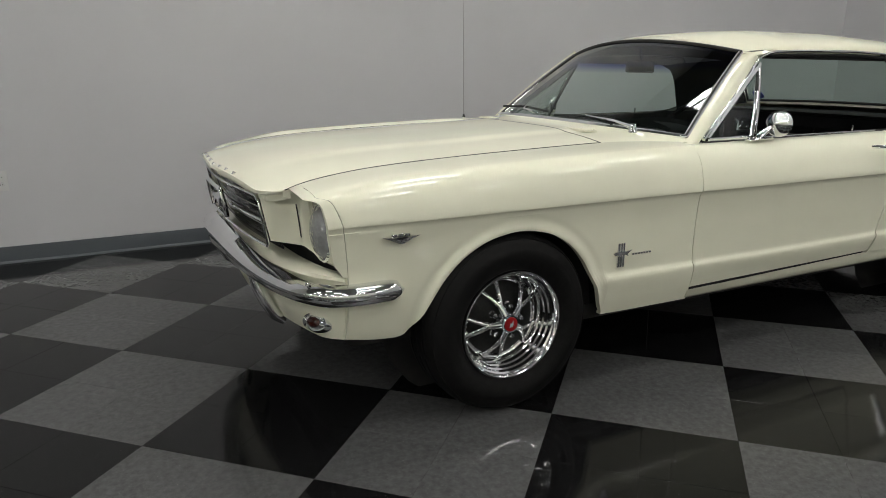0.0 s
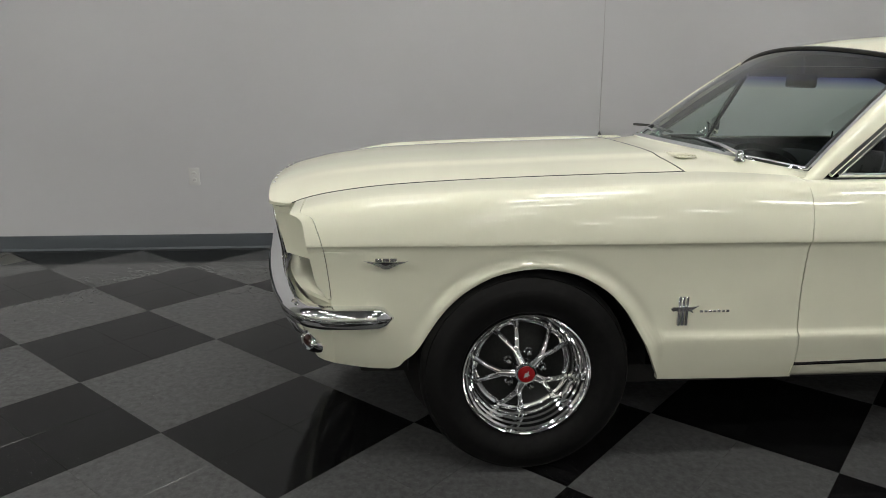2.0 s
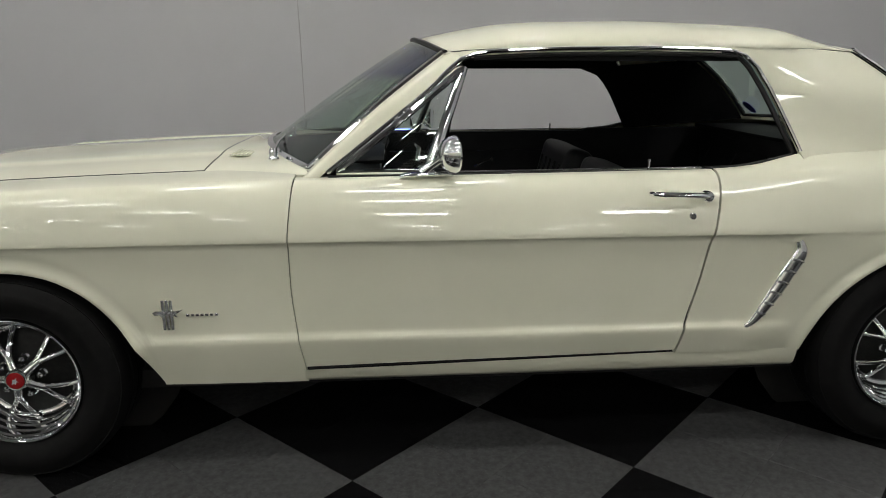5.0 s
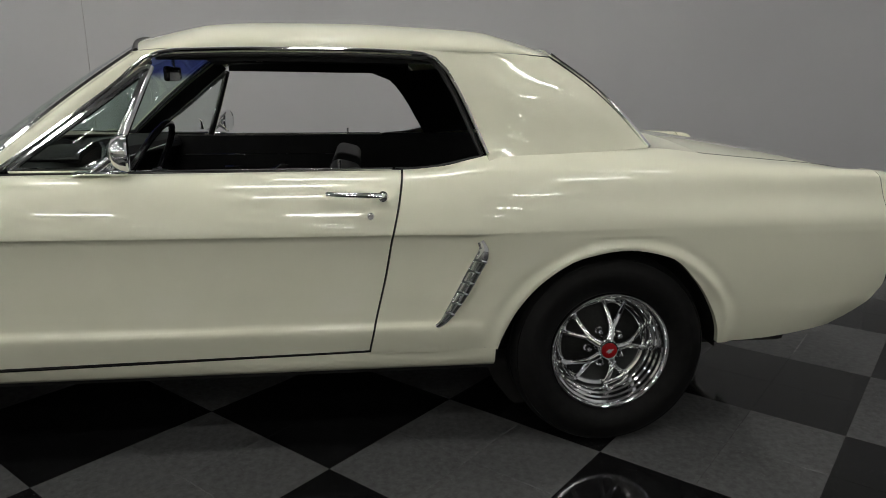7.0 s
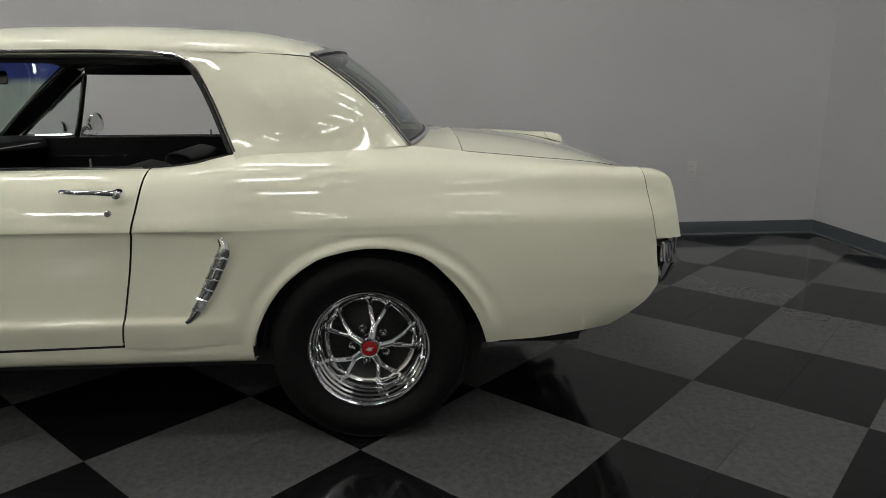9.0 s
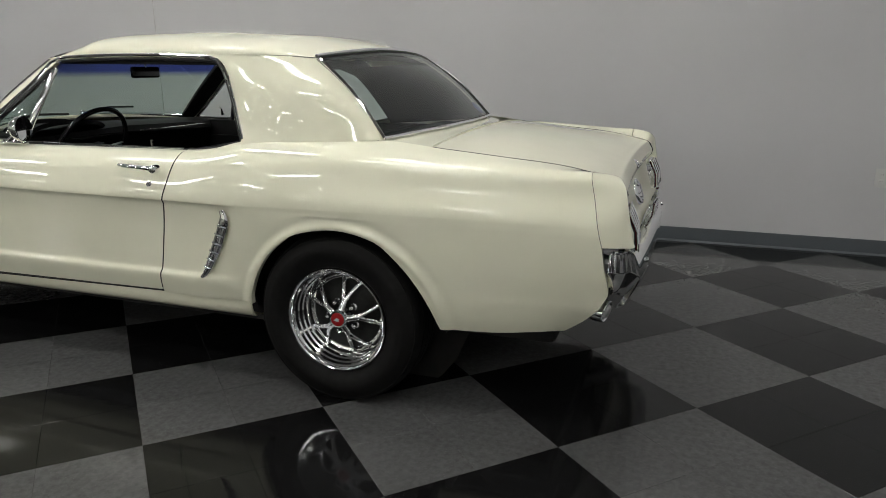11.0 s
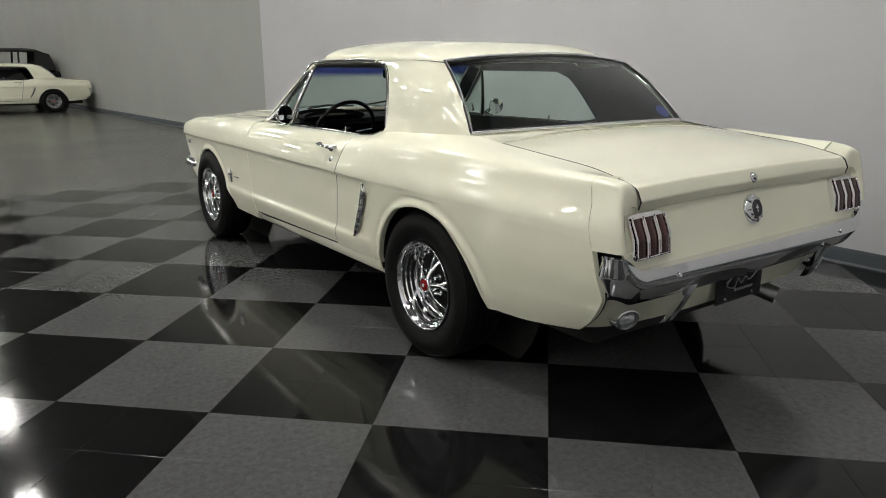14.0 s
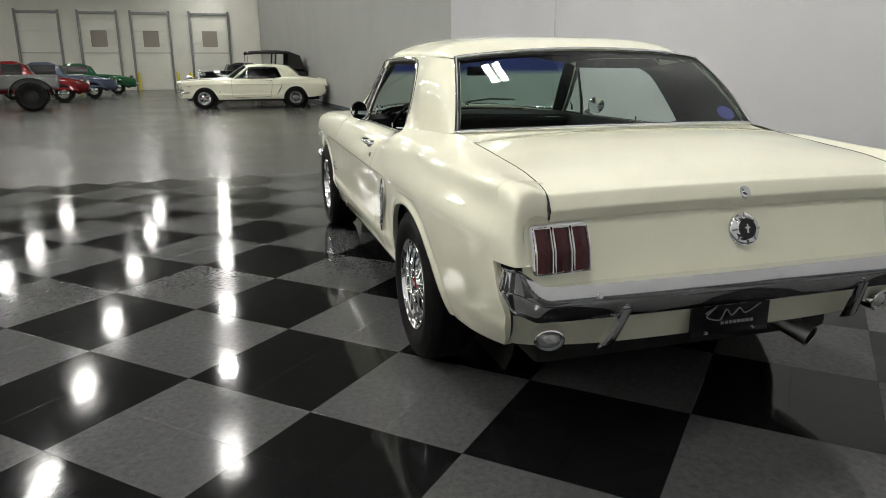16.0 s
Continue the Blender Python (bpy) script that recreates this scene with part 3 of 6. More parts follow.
QUARTER = Section(QK, [
    ([0.740, 0.740, 0.742, 0.746, 0.742, 0.716, 0.682, 0.668, 0.664, 0.664, 0.664, 0.666, 0.672, 0.672],
     [0.895, 0.899, 0.908, 0.928, 0.944, 0.948, 0.952, 0.930, 0.911, 0.892, 0.870, 0.860, 0.849, 0.830]),
    ([0.762, 0.762, 0.763, 0.766, 0.768, 0.767, 0.766, 0.764, 0.760, 0.756, 0.750, 0.746, 0.740, 0.730],
     [0.891, 0.895, 0.903, 0.917, 0.927, 0.924, 0.918, 0.905, 0.896, 0.889, 0.885, 0.880, 0.868, 0.840]),
    ([0.806, 0.806, 0.807, 0.808, 0.808, 0.808, 0.806, 0.802, 0.798, 0.794, 0.788, 0.782, 0.774, 0.760],
     [0.864, 0.868, 0.876, 0.888, 0.897, 0.895, 0.889, 0.879, 0.873, 0.868, 0.866, 0.862, 0.852, 0.820]),
    ([0.845, 0.846, 0.848, 0.850, 0.850, 0.846, 0.837, 0.826, 0.815, 0.806, 0.798, 0.792, 0.785, 0.770],
     [0.796, 0.797, 0.800, 0.806, 0.812, 0.814, 0.815, 0.815, 0.815, 0.813, 0.810, 0.808, 0.800, 0.790]),
    ([0.866, 0.867, 0.868, 0.868, 0.868, 0.868, 0.864, 0.857, 0.848, 0.836, 0.823, 0.815, 0.807, 0.784],
     [0.723, 0.723, 0.722, 0.722, 0.724, 0.728, 0.730, 0.730, 0.728, 0.726, 0.724, 0.723, 0.722, 0.720]),
    ([0.860, 0.861, 0.862, 0.858, 0.865, 0.866, 0.863, 0.856, 0.848, 0.836, 0.823, 0.815, 0.807, 0.784],
     [0.715, 0.715, 0.714, 0.710, 0.710, 0.710, 0.710, 0.710, 0.708, 0.706, 0.704, 0.703, 0.702, 0.700]),
    ([0.8545, 0.8555, 0.8565, 0.850, 0.860, 0.865, 0.861, 0.854, 0.846, 0.834, 0.821, 0.813, 0.805, 0.781],
     [0.701, 0.701, 0.700, 0.686, 0.685, 0.684, 0.684, 0.684, 0.684, 0.684, 0.684, 0.684, 0.684, 0.684]),
    ([0.8438, 0.8448, 0.8453, 0.844, 0.847, 0.851, 0.851, 0.844, 0.835, 0.821, 0.805, 0.798, 0.790, 0.768],
     [0.560, 0.560, 0.560, 0.560, 0.560, 0.560, 0.560, 0.560, 0.560, 0.560, 0.560, 0.560, 0.560, 0.560]),
    ([0.837, 0.838, 0.838, 0.839, 0.834, 0.836, 0.838, 0.830, 0.820, 0.803, 0.782, 0.776, 0.770, 0.750],
     [0.446, 0.446, 0.447, 0.448, 0.450, 0.455, 0.460, 0.465, 0.470, 0.475, 0.480, 0.482, 0.485, 0.490]),
    ([0.846, 0.847, 0.846, 0.843, 0.831, 0.833, 0.835, 0.827, 0.817, 0.800, 0.779, 0.773, 0.767, 0.747],
     [0.427, 0.427, 0.427, 0.428, 0.430, 0.433, 0.438, 0.443, 0.448, 0.453, 0.458, 0.461, 0.463, 0.468]),
    ([0.826, 0.828, 0.830, 0.823, 0.816, 0.818, 0.816, 0.810, 0.798, 0.780, 0.756, 0.750, 0.744, 0.728],
     [0.354, 0.354, 0.354, 0.354, 0.355, 0.360, 0.366, 0.370, 0.380, 0.392, 0.402, 0.406, 0.410, 0.420]),
    ([0.808, 0.808, 0.808, 0.802, 0.796, 0.794, 0.790, 0.780, 0.766, 0.745, 0.722, 0.716, 0.710, 0.696],
     [0.310, 0.310, 0.310, 0.310, 0.308, 0.306, 0.304, 0.302, 0.305, 0.312, 0.322, 0.326, 0.330, 0.340]),
])
FRONT_ARCH = arch(0.03, [-0.383, -0.352, -0.318, -0.270, -0.200, -0.100, 0.0, 0.100, 0.200, 0.270, 0.315, 0.355, 0.398],
                  [0.350, 0.382, 0.440, 0.515, 0.584, 0.634, 0.649, 0.634, 0.584, 0.515, 0.445, 0.375, 0.285])
REAR_ARCH = arch(2.766, [-0.383, -0.376, -0.356, -0.320, -0.246, -0.140, 0.0, 0.140, 0.246, 0.318, 0.345, 0.366],
                 [0.280, 0.350, 0.412, 0.485, 0.572, 0.637, 0.660, 0.634, 0.543, 0.436, 0.378, 0.315])

# edges of the panels by height
fender_front = pchip([0.25, 0.35, 0.46, 0.56, 0.64, 0.708, 0.77, 0.803, 0.819], [-0.556, -0.562, -0.560, -0.564, -0.571, -0.580, -0.597, -0.612, -0.646])
nose_edge = pchip([0.54, 0.57, 0.60, 0.66, 0.708, 0.755, 0.785, 0.80, 0.815], [-0.570, -0.585, -0.605, -0.617, -0.625, -0.632, -0.638, -0.650, -0.678])
door_front = pchip([0.25, 0.33, 0.46, 0.60, 0.72, 0.80, 0.92], [0.862, 0.855, 0.838, 0.829, 0.830, 0.836, 0.848])
door_rear = pchip([0.25, 0.35, 0.43, 0.60, 0.72, 0.80, 0.92], [1.968, 1.981, 1.996, 2.033, 2.054, 2.072, 2.092])
tail_edge = pchip([0.28, 0.339, 0.41, 0.47, 0.51, 0.60, 0.66, 0.70, 0.80, 0.886], [3.470, 3.541, 3.628, 3.675, 3.692, 3.676, 3.667, 3.657, 3.637, 3.618])


def ridge(p, side):
    """The wing and quarter tops on the wall side stand a little higher than on the other."""
    if side < 0:
        return p
    p = np.array(p, float)
    x, w, z = p[..., 0], np.abs(p[..., 1]), p[..., 2]
    along = 0.012 * np.clip((0.80 - x) / 0.3, 0, 1) * np.clip((x + 0.56) / 0.2, 0, 1) + 0.016 * np.clip((x - 2.98) / 0.16, 0, 1)
    inner = np.where(x < 1.5, 0.594, 0.668)
    p[..., 2] = z + along * np.clip((w - inner) / 0.06, 0, 1) * np.clip((z - 0.74) / 0.1, 0, 1)
    return p


def shifted(f, d):
    return lambda z: f(z) + d


def constant(c):
    return lambda z: c + 0 * np.asarray(z, float)


seam_w, seam_z = FENDER.w[0], FENDER.z[0]
deck_w, deck_z = QUARTER.w[0], QUARTER.z[0]
hood_crown = pchip([-0.82, -0.76, -0.70, -0.62, -0.50, -0.326, 0.0, 0.194, 0.55, 0.70], [0.813, 0.836, 0.851, 0.865, 0.877, 0.890, 0.902, 0.911, 0.925, 0.932])
roof_w = pchip([1.15, 1.285, 1.50, 1.90, 2.30, 2.573, 2.70], [0.574, 0.592, 0.618, 0.641, 0.639, 0.598, 0.580])
roof_z = pchip([1.15, 1.285, 1.40, 1.66, 1.90, 2.12, 2.40, 2.573, 2.70], [1.222, 1.238, 1.248, 1.256, 1.256, 1.250, 1.244, 1.232, 1.215])
roof_h = pchip([1.15, 1.285, 1.60, 2.00, 2.30, 2.573, 2.70], [0.064, 0.080, 0.098, 0.100, 0.092, 0.066, 0.050])


def windscreen(u, v):
    k = 1 - u * u
    low = np.array([0.885 - 0.215 * k, 0.695 * u, 0.908 + 0.036 * k])
    top = np.array([1.303 - 0.090 * k, 0.565 * u, 1.244 + 0.058 * k])
    p = lerp(low, top, v)
    p[2] += 0.012 * math.sin(math.pi * v)
    return p


def rear_window(u, v):
    k = 1 - u * u
    top = np.array([2.570 + 0.066 * k, 0.586 * u, 1.236 + 0.036 * k])
    low = np.array([2.880 + 0.082 * k, 0.680 * u, 0.954 + 0.012 * k])
    p = lerp(top, low, v)
    p[2] += 0.016 * math.sin(math.pi * v)
    p[0] += 0.012 * math.sin(math.pi * v)
    return p


def roof_point(u, s):
    """u across, s from the windscreen's top edge to the rear window's."""
    a, b2 = windscreen(u, 1.0), rear_window(u, 0.0)
    x = lerp(a[0], b2[0], s)
    base = roof_z(x) + roof_h(x) * math.sqrt(max(0.0, 1 - abs(u) ** 2.9))
    fix = lerp(a[2] - (roof_z(a[0]) + roof_h(a[0]) * math.sqrt(max(0.0, 1 - abs(u) ** 2.9))),
               b2[2] - (roof_z(b2[0]) + roof_h(b2[0]) * math.sqrt(max(0.0, 1 - abs(u) ** 2.9))), s)
    fade = max(0.0, 1 - 6 * min(s, 1 - s))
    y = lerp(roof_w(x) * u, lerp(a[1], b2[1], s), fade)
    return np.array([x, y, base + fix * fade])


glass_edge_front = pchip([0.935, 1.129, 1.197, 1.232, 1.250], [2.352, 2.266, 2.226, 2.184, 2.110])
glass_edge_side = pchip([0.90, 0.935, 1.076, 1.205, 1.247], [0.757, 0.748, 0.700, 0.658, 0.645])


trim_edge = pchip([0.89, 0.983, 1.066, 1.14, 1.175, 1.195], [2.290, 2.236, 2.186, 2.128, 2.080, 2.000])


def strip(points_a, points_b, mat, name, parent, flange=0.01, label="", bulge=0.0, n=5):
    """A band between two lines of places."""
    a, b2 = np.array(points_a, float), np.array(points_b, float)
    rows = []
    for k in range(n):
        s = k / (n - 1)
        rows.append(lerp(a, b2, s) + np.array(bulge) * math.sin(math.pi * s))
    return part(name, sheet(np.array(rows), flange), mat, parent, label)


def line(points, steps=16):
    """A smooth line through a few places."""
    p = np.array(points, float)
    s = np.r_[0, np.cumsum(np.linalg.norm(np.diff(p, axis=0), axis=1))]
    f = [pchip(s, p[:, k]) for k in range(3)]
    return np.array([[g(x) for g in f] for x in np.linspace(0, s[-1], steps)])


def make_wheel(car, x, side):
    """Chromed five-spoke wheel with forked spokes; the axle lies along y."""
    m = pose(x, side * 0.832, 0.318, 0, 0, 0 if side < 0 else 180) @ pose(0, 0, 0, 0, -41 if x < 1 else -5, 0) @ Matrix.Diagonal((0.957, 1, 0.957, 1))
    rim = [(0.203, 0.020), (0.205, 0.006), (0.202, -0.002), (0.197, -0.002), (0.193, 0.003), (0.190, 0.012), (0.184, 0.016), (0.182, 0.030), (0.177, 0.035),
           (0.175, 0.050), (0.170, 0.055), (0.168, 0.070), (0.160, 0.078), (0.157, 0.090), (0.150, 0.094), (0.140, 0.094), (0.140, 0.110), (0.203, 0.110)]
    wheel = part("wheel", lathe(rim, steps=72, closed=True), CHROME, car, "chromed stepped steel wheel rim", smooth=35)
    wheel.matrix_basis = m
    tyre = [(0.200, 0.016), (0.212, 0.002), (0.222, -0.001), (0.226, -0.005), (0.250, -0.012), (0.268, -0.0125), (0.272, -0.010), (0.290, -0.005), (0.303, 0.005), (0.306, 0.004),
            (0.312, 0.014), (0.318, 0.032), (0.320, 0.046), (0.313, 0.048), (0.313, 0.056), (0.3205, 0.058), (0.3205, 0.094), (0.313, 0.096), (0.313, 0.104),
            (0.3205, 0.106), (0.3205, 0.142), (0.313, 0.144), (0.313, 0.152), (0.320, 0.154), (0.318, 0.170), (0.308, 0.190), (0.290, 0.203), (0.260, 0.210), (0.205, 0.190)]
    tyre = [(r / 0.957 if r > 0.24 else r, y) for r, y in tyre]
    part("tyre", lathe(tyre, steps=80, closed=True), RUBBER, wheel, "black rubber tyre with smooth sidewall", smooth=50)
    disc = [(0.150, 0.100), (0.135, 0.088), (0.090, 0.070), (0.060, 0.062), (0.040, 0.056), (0.0, 0.056)]
    part("wheel_disc", lathe(disc, steps=48), WHEEL_DARK, wheel, "dark grey painted wheel centre")
    for k in range(5):
        a = 2 * math.pi * k / 5

        def at(r, t, y):
            return (r * math.cos(a + t), y, r * math.sin(a + t))
        bm = tube([at(0.030, 0, 0.030), at(0.050, 0, 0.036), at(0.070, 0, 0.043), at(0.084, 0, 0.048)], [0.0140, 0.0125, 0.0125, 0.0090], 10, up=(0, 1, 0), flat=0.7)
        for sgn in (-1, 1):
            tube([at(0.070, sgn * 0.03, 0.044), at(0.092, sgn * 0.115, 0.052), at(0.118, sgn * 0.185, 0.065), at(0.138, sgn * 0.225, 0.078), at(0.152, sgn * 0.255, 0.089)],
                 [0.0090, 0.0086, 0.0082, 0.0086, 0.0115], 8, bm=bm, up=(0, 1, 0), flat=0.85)
        tube([at(0.140, -0.25, 0.082), at(0.147, -0.13, 0.088), at(0.149, 0, 0.090), at(0.147, 0.13, 0.088), at(0.140, 0.25, 0.082)], 0.005, 6, bm=bm, up=(0, 1, 0))
        part("spoke", bm, CHROME, wheel, "forked chrome spoke")
        nut = lathe([(0.0, 0.024), (0.006, 0.0245), (0.0095, 0.030), (0.0100, 0.048), (0.014, 0.052), (0.014, 0.066)], steps=12)
        o = part("wheel_nut", nut, CHROME, wheel, smooth=20)
        b3 = a + math.pi / 5
        o.matrix_basis = pose(0.060 * math.cos(b3), 0.008, 0.060 * math.sin(b3))
    cap = lathe([(0.0, 0.012), (0.026, 0.013), (0.031, 0.012), (0.034, 0.017), (0.036, 0.034), (0.040, 0.050)], steps=32)
    part("hub_ring", cap, CHROME, wheel)
    red = lathe([(0.0, 0.0085), (0.018, 0.0092), (0.0265, 0.0115), (0.0265, 0.014)], steps=32)
    part("hub_cap", red, RED_CAP, wheel, "red enamel hub cap with grey mark")
    mark = [(-0.017, -0.003), (-0.008, 0.003), (0.0, 0.010), (0.004, 0.004), (0.017, 0.006), (0.006, -0.002), (0.009, -0.011), (0.001, -0.005), (-0.006, -0.012), (-0.005, -0.004)]
    part("cap_mark", polygon_plate(mark, 0.0015, lambda p, q, h: (0.8 * p, 0.0085 - h, 0.8 * q)), GREY_INK, wheel, smooth=0)
    return wheel


def make_coupe():
    car = tagged(empty("coupe_car"), "cream two-door hardtop coupe with chrome wheels, parked, windows down", "car")

    for side in (-1, 1):
        flip = side > 0
        inn = (0, -side, 0)
        # front fender
        xs = arch_columns(-0.556, 0.832, FRONT_ARCH)
        low = pchip([-0.66, -0.56, -0.45, -0.40, -0.375, -0.362, -0.354, -0.30, 0.43, 0.88], [0.346, 0.336, 0.322, 0.321, 0.327, 0.337, 0.352, 0.352, 0.276, 0.274])
        p = side_skin(FENDER, xs, shifted(fender_front, 0.0012), shifted(door_front, -0.0016), low, FRONT_ARCH, 6, side, (0.03, 0.308, 0.341), true_x=True)
        part("front_fender", sheet(ridge(p, side), 0.022, flip=flip, inward=inn, sides=(1, 1, 0, 1)), CREAM, car)
        # headlamp extension of the fender
        xs = np.linspace(-0.610, -0.558, 9)
        p = side_skin(FENDER, xs, nose_edge, shifted(fender_front, -0.0010), constant(0.556), None, 6, side, low_rows=12, shear=1, true_x=True)
        part("fender_nose", sheet(p, 0.020, flip=flip, inward=inn), CREAM, car)
        # door
        xs = np.linspace(0.832, 2.05, 60)
        dlow = pchip([0.84, 1.98, 2.1], [0.330, 0.352, 0.354])
        p = side_skin(DOOR, xs, shifted(door_front, 0.0016), shifted(door_rear, -0.0034), dlow, None, 6, side)
        door = part("door", sheet(p, 0.022, flip=flip, inward=inn, sides=(1, 0, 1, 1)), CREAM, car)
        # rocker below the door
        rk = []
        for x in np.linspace(0.850, 2.375, 40):
            rk.append([[x, side * (0.8165 - 0.002 * (x < 1.0)), lerp(0.3205, 0.3415, (x - 0.85) / 1.1) if x < 1.975 else 0.3425], [x, side * 0.812, 0.318], [x, side * 0.803, 0.290], [x, side * 0.785, 0.274], [x, side * 0.740, 0.268]])
        part("rocker", sheet(np.array(rk), 0.01, flip=flip, inward=inn, sides=(1, 1, 0, 1)), CREAM, car)
        gap = [(x, side * 0.806, lerp(0.3245, 0.3455, (x - 0.85) / 1.1)) for x in np.linspace(0.862, 1.968, 20)]
        gap += [(float(door_rear(z)) + 0.0005, side * (float(np.interp(z, [0.33, 0.43, 0.56, 0.69, 0.725, 0.80, 0.87, 0.89], [0.818, 0.845, 0.836, 0.840, 0.866, 0.845, 0.79, 0.76])) - 0.014), z) for z in np.linspace(0.352, 0.885, 30)]
        part("door_gap", tube(gap, [0.0042] * 20 + [0.0048] * 30, 6, up=(0, 1, 0)), SEAL, door)
        # quarter panel and its tail cap
        xs = arch_columns(2.05, 3.618, REAR_ARCH, 30)
        qlow = pchip([1.9, 2.38, 2.40, 3.10, 3.13, 3.32, 3.54, 3.62], [0.340, 0.340, 0.300, 0.300, 0.317, 0.325, 0.346, 0.350])
        p = side_skin(QUARTER, xs, shifted(door_rear, 0.0030), shifted(tail_edge, -0.0008), qlow, REAR_ARCH, 6, side, (2.766, 0.276, 0.384))
        part("quarter_panel", sheet(ridge(p, side), 0.022, flip=flip, inward=inn, sides=(1, 1, 0, 1)), CREAM, car)
        # tail cap: from the quarter's end round the corner to the fold about the lamp
        sq, qw, qz = QUARTER.at(3.618)
        stop = float(np.interp(-0.664, -qz(np.linspace(sq[4], 1, 200)), np.linspace(sq[4], 1, 200)))
        keys = [sq[0], sq[1], sq[2], sq[3], sq[4], stop]
        corner = [pchip(keys, c) for c in ([3.704, 3.716, 3.730, 3.744, 3.760, 3.772], [0.672, 0.714, 0.757, 0.784, 0.792, 0.790], [0.856, 0.876, 0.866, 0.806, 0.724, 0.664])]
        fold = [pchip(keys, c) for c in ([3.712, 3.717, 3.722, 3.727, 3.738, 3.752], [0.674, 0.710, 0.738, 0.750, 0.753, 0.753], [0.788, 0.797, 0.788, 0.764, 0.716, 0.664])]
        rows = []
        for sv in np.r_[np.linspace(sq[0], sq[2], 14, endpoint=False), np.linspace(sq[2], stop, 26)]:
            a = np.array([float(tail_edge(qz(sv))) + 0.0012, float(qw(sv)), float(qz(sv))])
            c = np.array([float(f(sv)) for f in corner])
            e = np.array([float(f(sv)) for f in fold])
            row = []
            for f in np.r_[np.linspace(0, 0.35, 8, endpoint=False), np.linspace(0.35, 0.75, 14, endpoint=False), np.linspace(0.75, 1, 5)]:
                wt = np.array([(1 - f) ** 2, 2.6 * 2 * f * (1 - f), f * f])
                q = (wt[0] * a + wt[1] * c + wt[2] * e) / wt.sum()
                row.append((q[0], side * q[1], q[2]))
            row.append((e[0] - 0.022, side * (e[1] - 0.004), e[2] - 0.003))
            rows.append(row)
        part("tail_cap", sheet(ridge(np.array(rows).transpose(1, 0, 2), side), 0.02, flip=flip, inward=inn, sides=(0, 0, 0, 1)), CREAM, car, smooth=50)
        gap = [(float(tail_edge(z)) + 0.0004, side * (float(np.interp(-z, -qz(np.linspace(sq[1], 1, 200)), qw(np.linspace(sq[1], 1, 200)))) - 0.0022), z) for z in np.linspace(0.868, 0.668, 16)]
        part("cap_gap", tube(gap, 0.0015, 6, up=(0, 1, 0)), SEAL, car)
        # roof pillar behind the side window
        rows = []
        for a in np.sin(np.linspace(0, math.pi / 2, 30)):
            col = []
            for v in np.linspace(0, 1, 20):
                zf = lerp(1.247, 0.937, v)
                f = np.array([glass_edge_front(zf), glass_edge_side(zf), zf])
                r = rear_window(1.0, v)
                q = lerp(f, r, a)
                top = lerp(2.12, 2.573, a)
                q[2] += (roof_z(top) - lerp(1.247, 1.236, a)) * (1 - v)
                q[1] += (roof_w(top) - lerp(0.645, 0.598, a)) * (1 - v) + 0.030 * (1 - a ** 12) * min(1, 3 * a) * min(1, v / 0.55) ** 2 * (3 - 2 * min(1, v / 0.55)) * (1 - v ** 4)
                q[1] += 0.022 * max(0, v - 0.8) ** 2 / 0.04 * (1 - a * 0.6)
                q[2] -= 0.014 * max(0, v - 0.9) / 0.1 * (1 - a)
                col.append((q[0], side * q[1], q[2]))
            rows.append(col)
        part("roof_pillar", sheet(rows, 0.02, flip=flip, inward=inn, sides=(1, 1, 0, 0)), CREAM, car)
        # windscreen pillar
        inner = np.array([(0.858, 0.702, 0.884)] + [windscreen(1.0, v) for v in np.linspace(0, 1, 14)])
        outer = line([(0.898, 0.740, 0.876), (0.925, 0.730, 0.897), (1.030, 0.704, 0.980), (1.140, 0.674, 1.060), (1.240, 0.645, 1.136), (1.310, 0.622, 1.192), (1.350, 0.612, 1.222)], 15)
        for q in (inner, outer):
            q[:, 1] *= side
        strip(inner, outer, CREAM, "windscreen_pillar", car, 0.02, bulge=(-0.006, side * 0.012, 0.008), n=7)
        # roof rail over the side window
        xs = np.linspace(1.285, 2.125, 24)
        a = [(x, side * roof_w(x), roof_z(x)) for x in xs]
        b2 = [(max(x, 1.345), side * (roof_w(x) + 0.012), roof_z(x) - 0.013) for x in xs]
        strip(a, b2, CREAM, "roof_rail", car, 0.012, n=3)
        drip = [(x, side * (roof_w(x) + 0.014), roof_z(x) - 0.007) for x in np.linspace(1.47, 2.10, 26)]
        back = [(glass_edge_front(z), side * (glass_edge_side(z) + 0.006), z) for z in (1.240, 1.225, 1.19, 1.13, 1.076, 1.0, 0.945)]
        fore = [tuple(q) for q in line([(0.937, 0.736, 0.903), (1.145, 0.680, 1.060), (1.270, 0.646, 1.158), (1.315, 0.634, 1.203), (1.360, 0.632, 1.231), (1.43, 0.632, 1.243)], 14) * np.array([1, side, 1])]
        part("drip_moulding", tube(fore + drip + back, [0.0075] * 10 + [0.0060] * 4 + [0.0056] * 33, 8, up=(0, 1, 0)), CHROME, car, "bright window moulding")
        seal = [(x, side * (roof_w(x) + 0.002), roof_z(x) - 0.022) for x in np.linspace(1.38, 2.10, 20)]
        sb = [(glass_edge_front(z) - 0.018, side * (glass_edge_side(z) - 0.012), z) for z in (1.222, 1.19, 1.13, 1.076, 1.0, 0.94)]
        part("window_seal", tube(seal + sb, 0.008, 8, up=(0, 1, 0)), SEAL, car)
        # belt moulding along the sill
        belt = [(x, side * (0.729), 0.888 + 0.003 * (x - 0.9)) for x in np.linspace(0.94, 2.06, 12)]
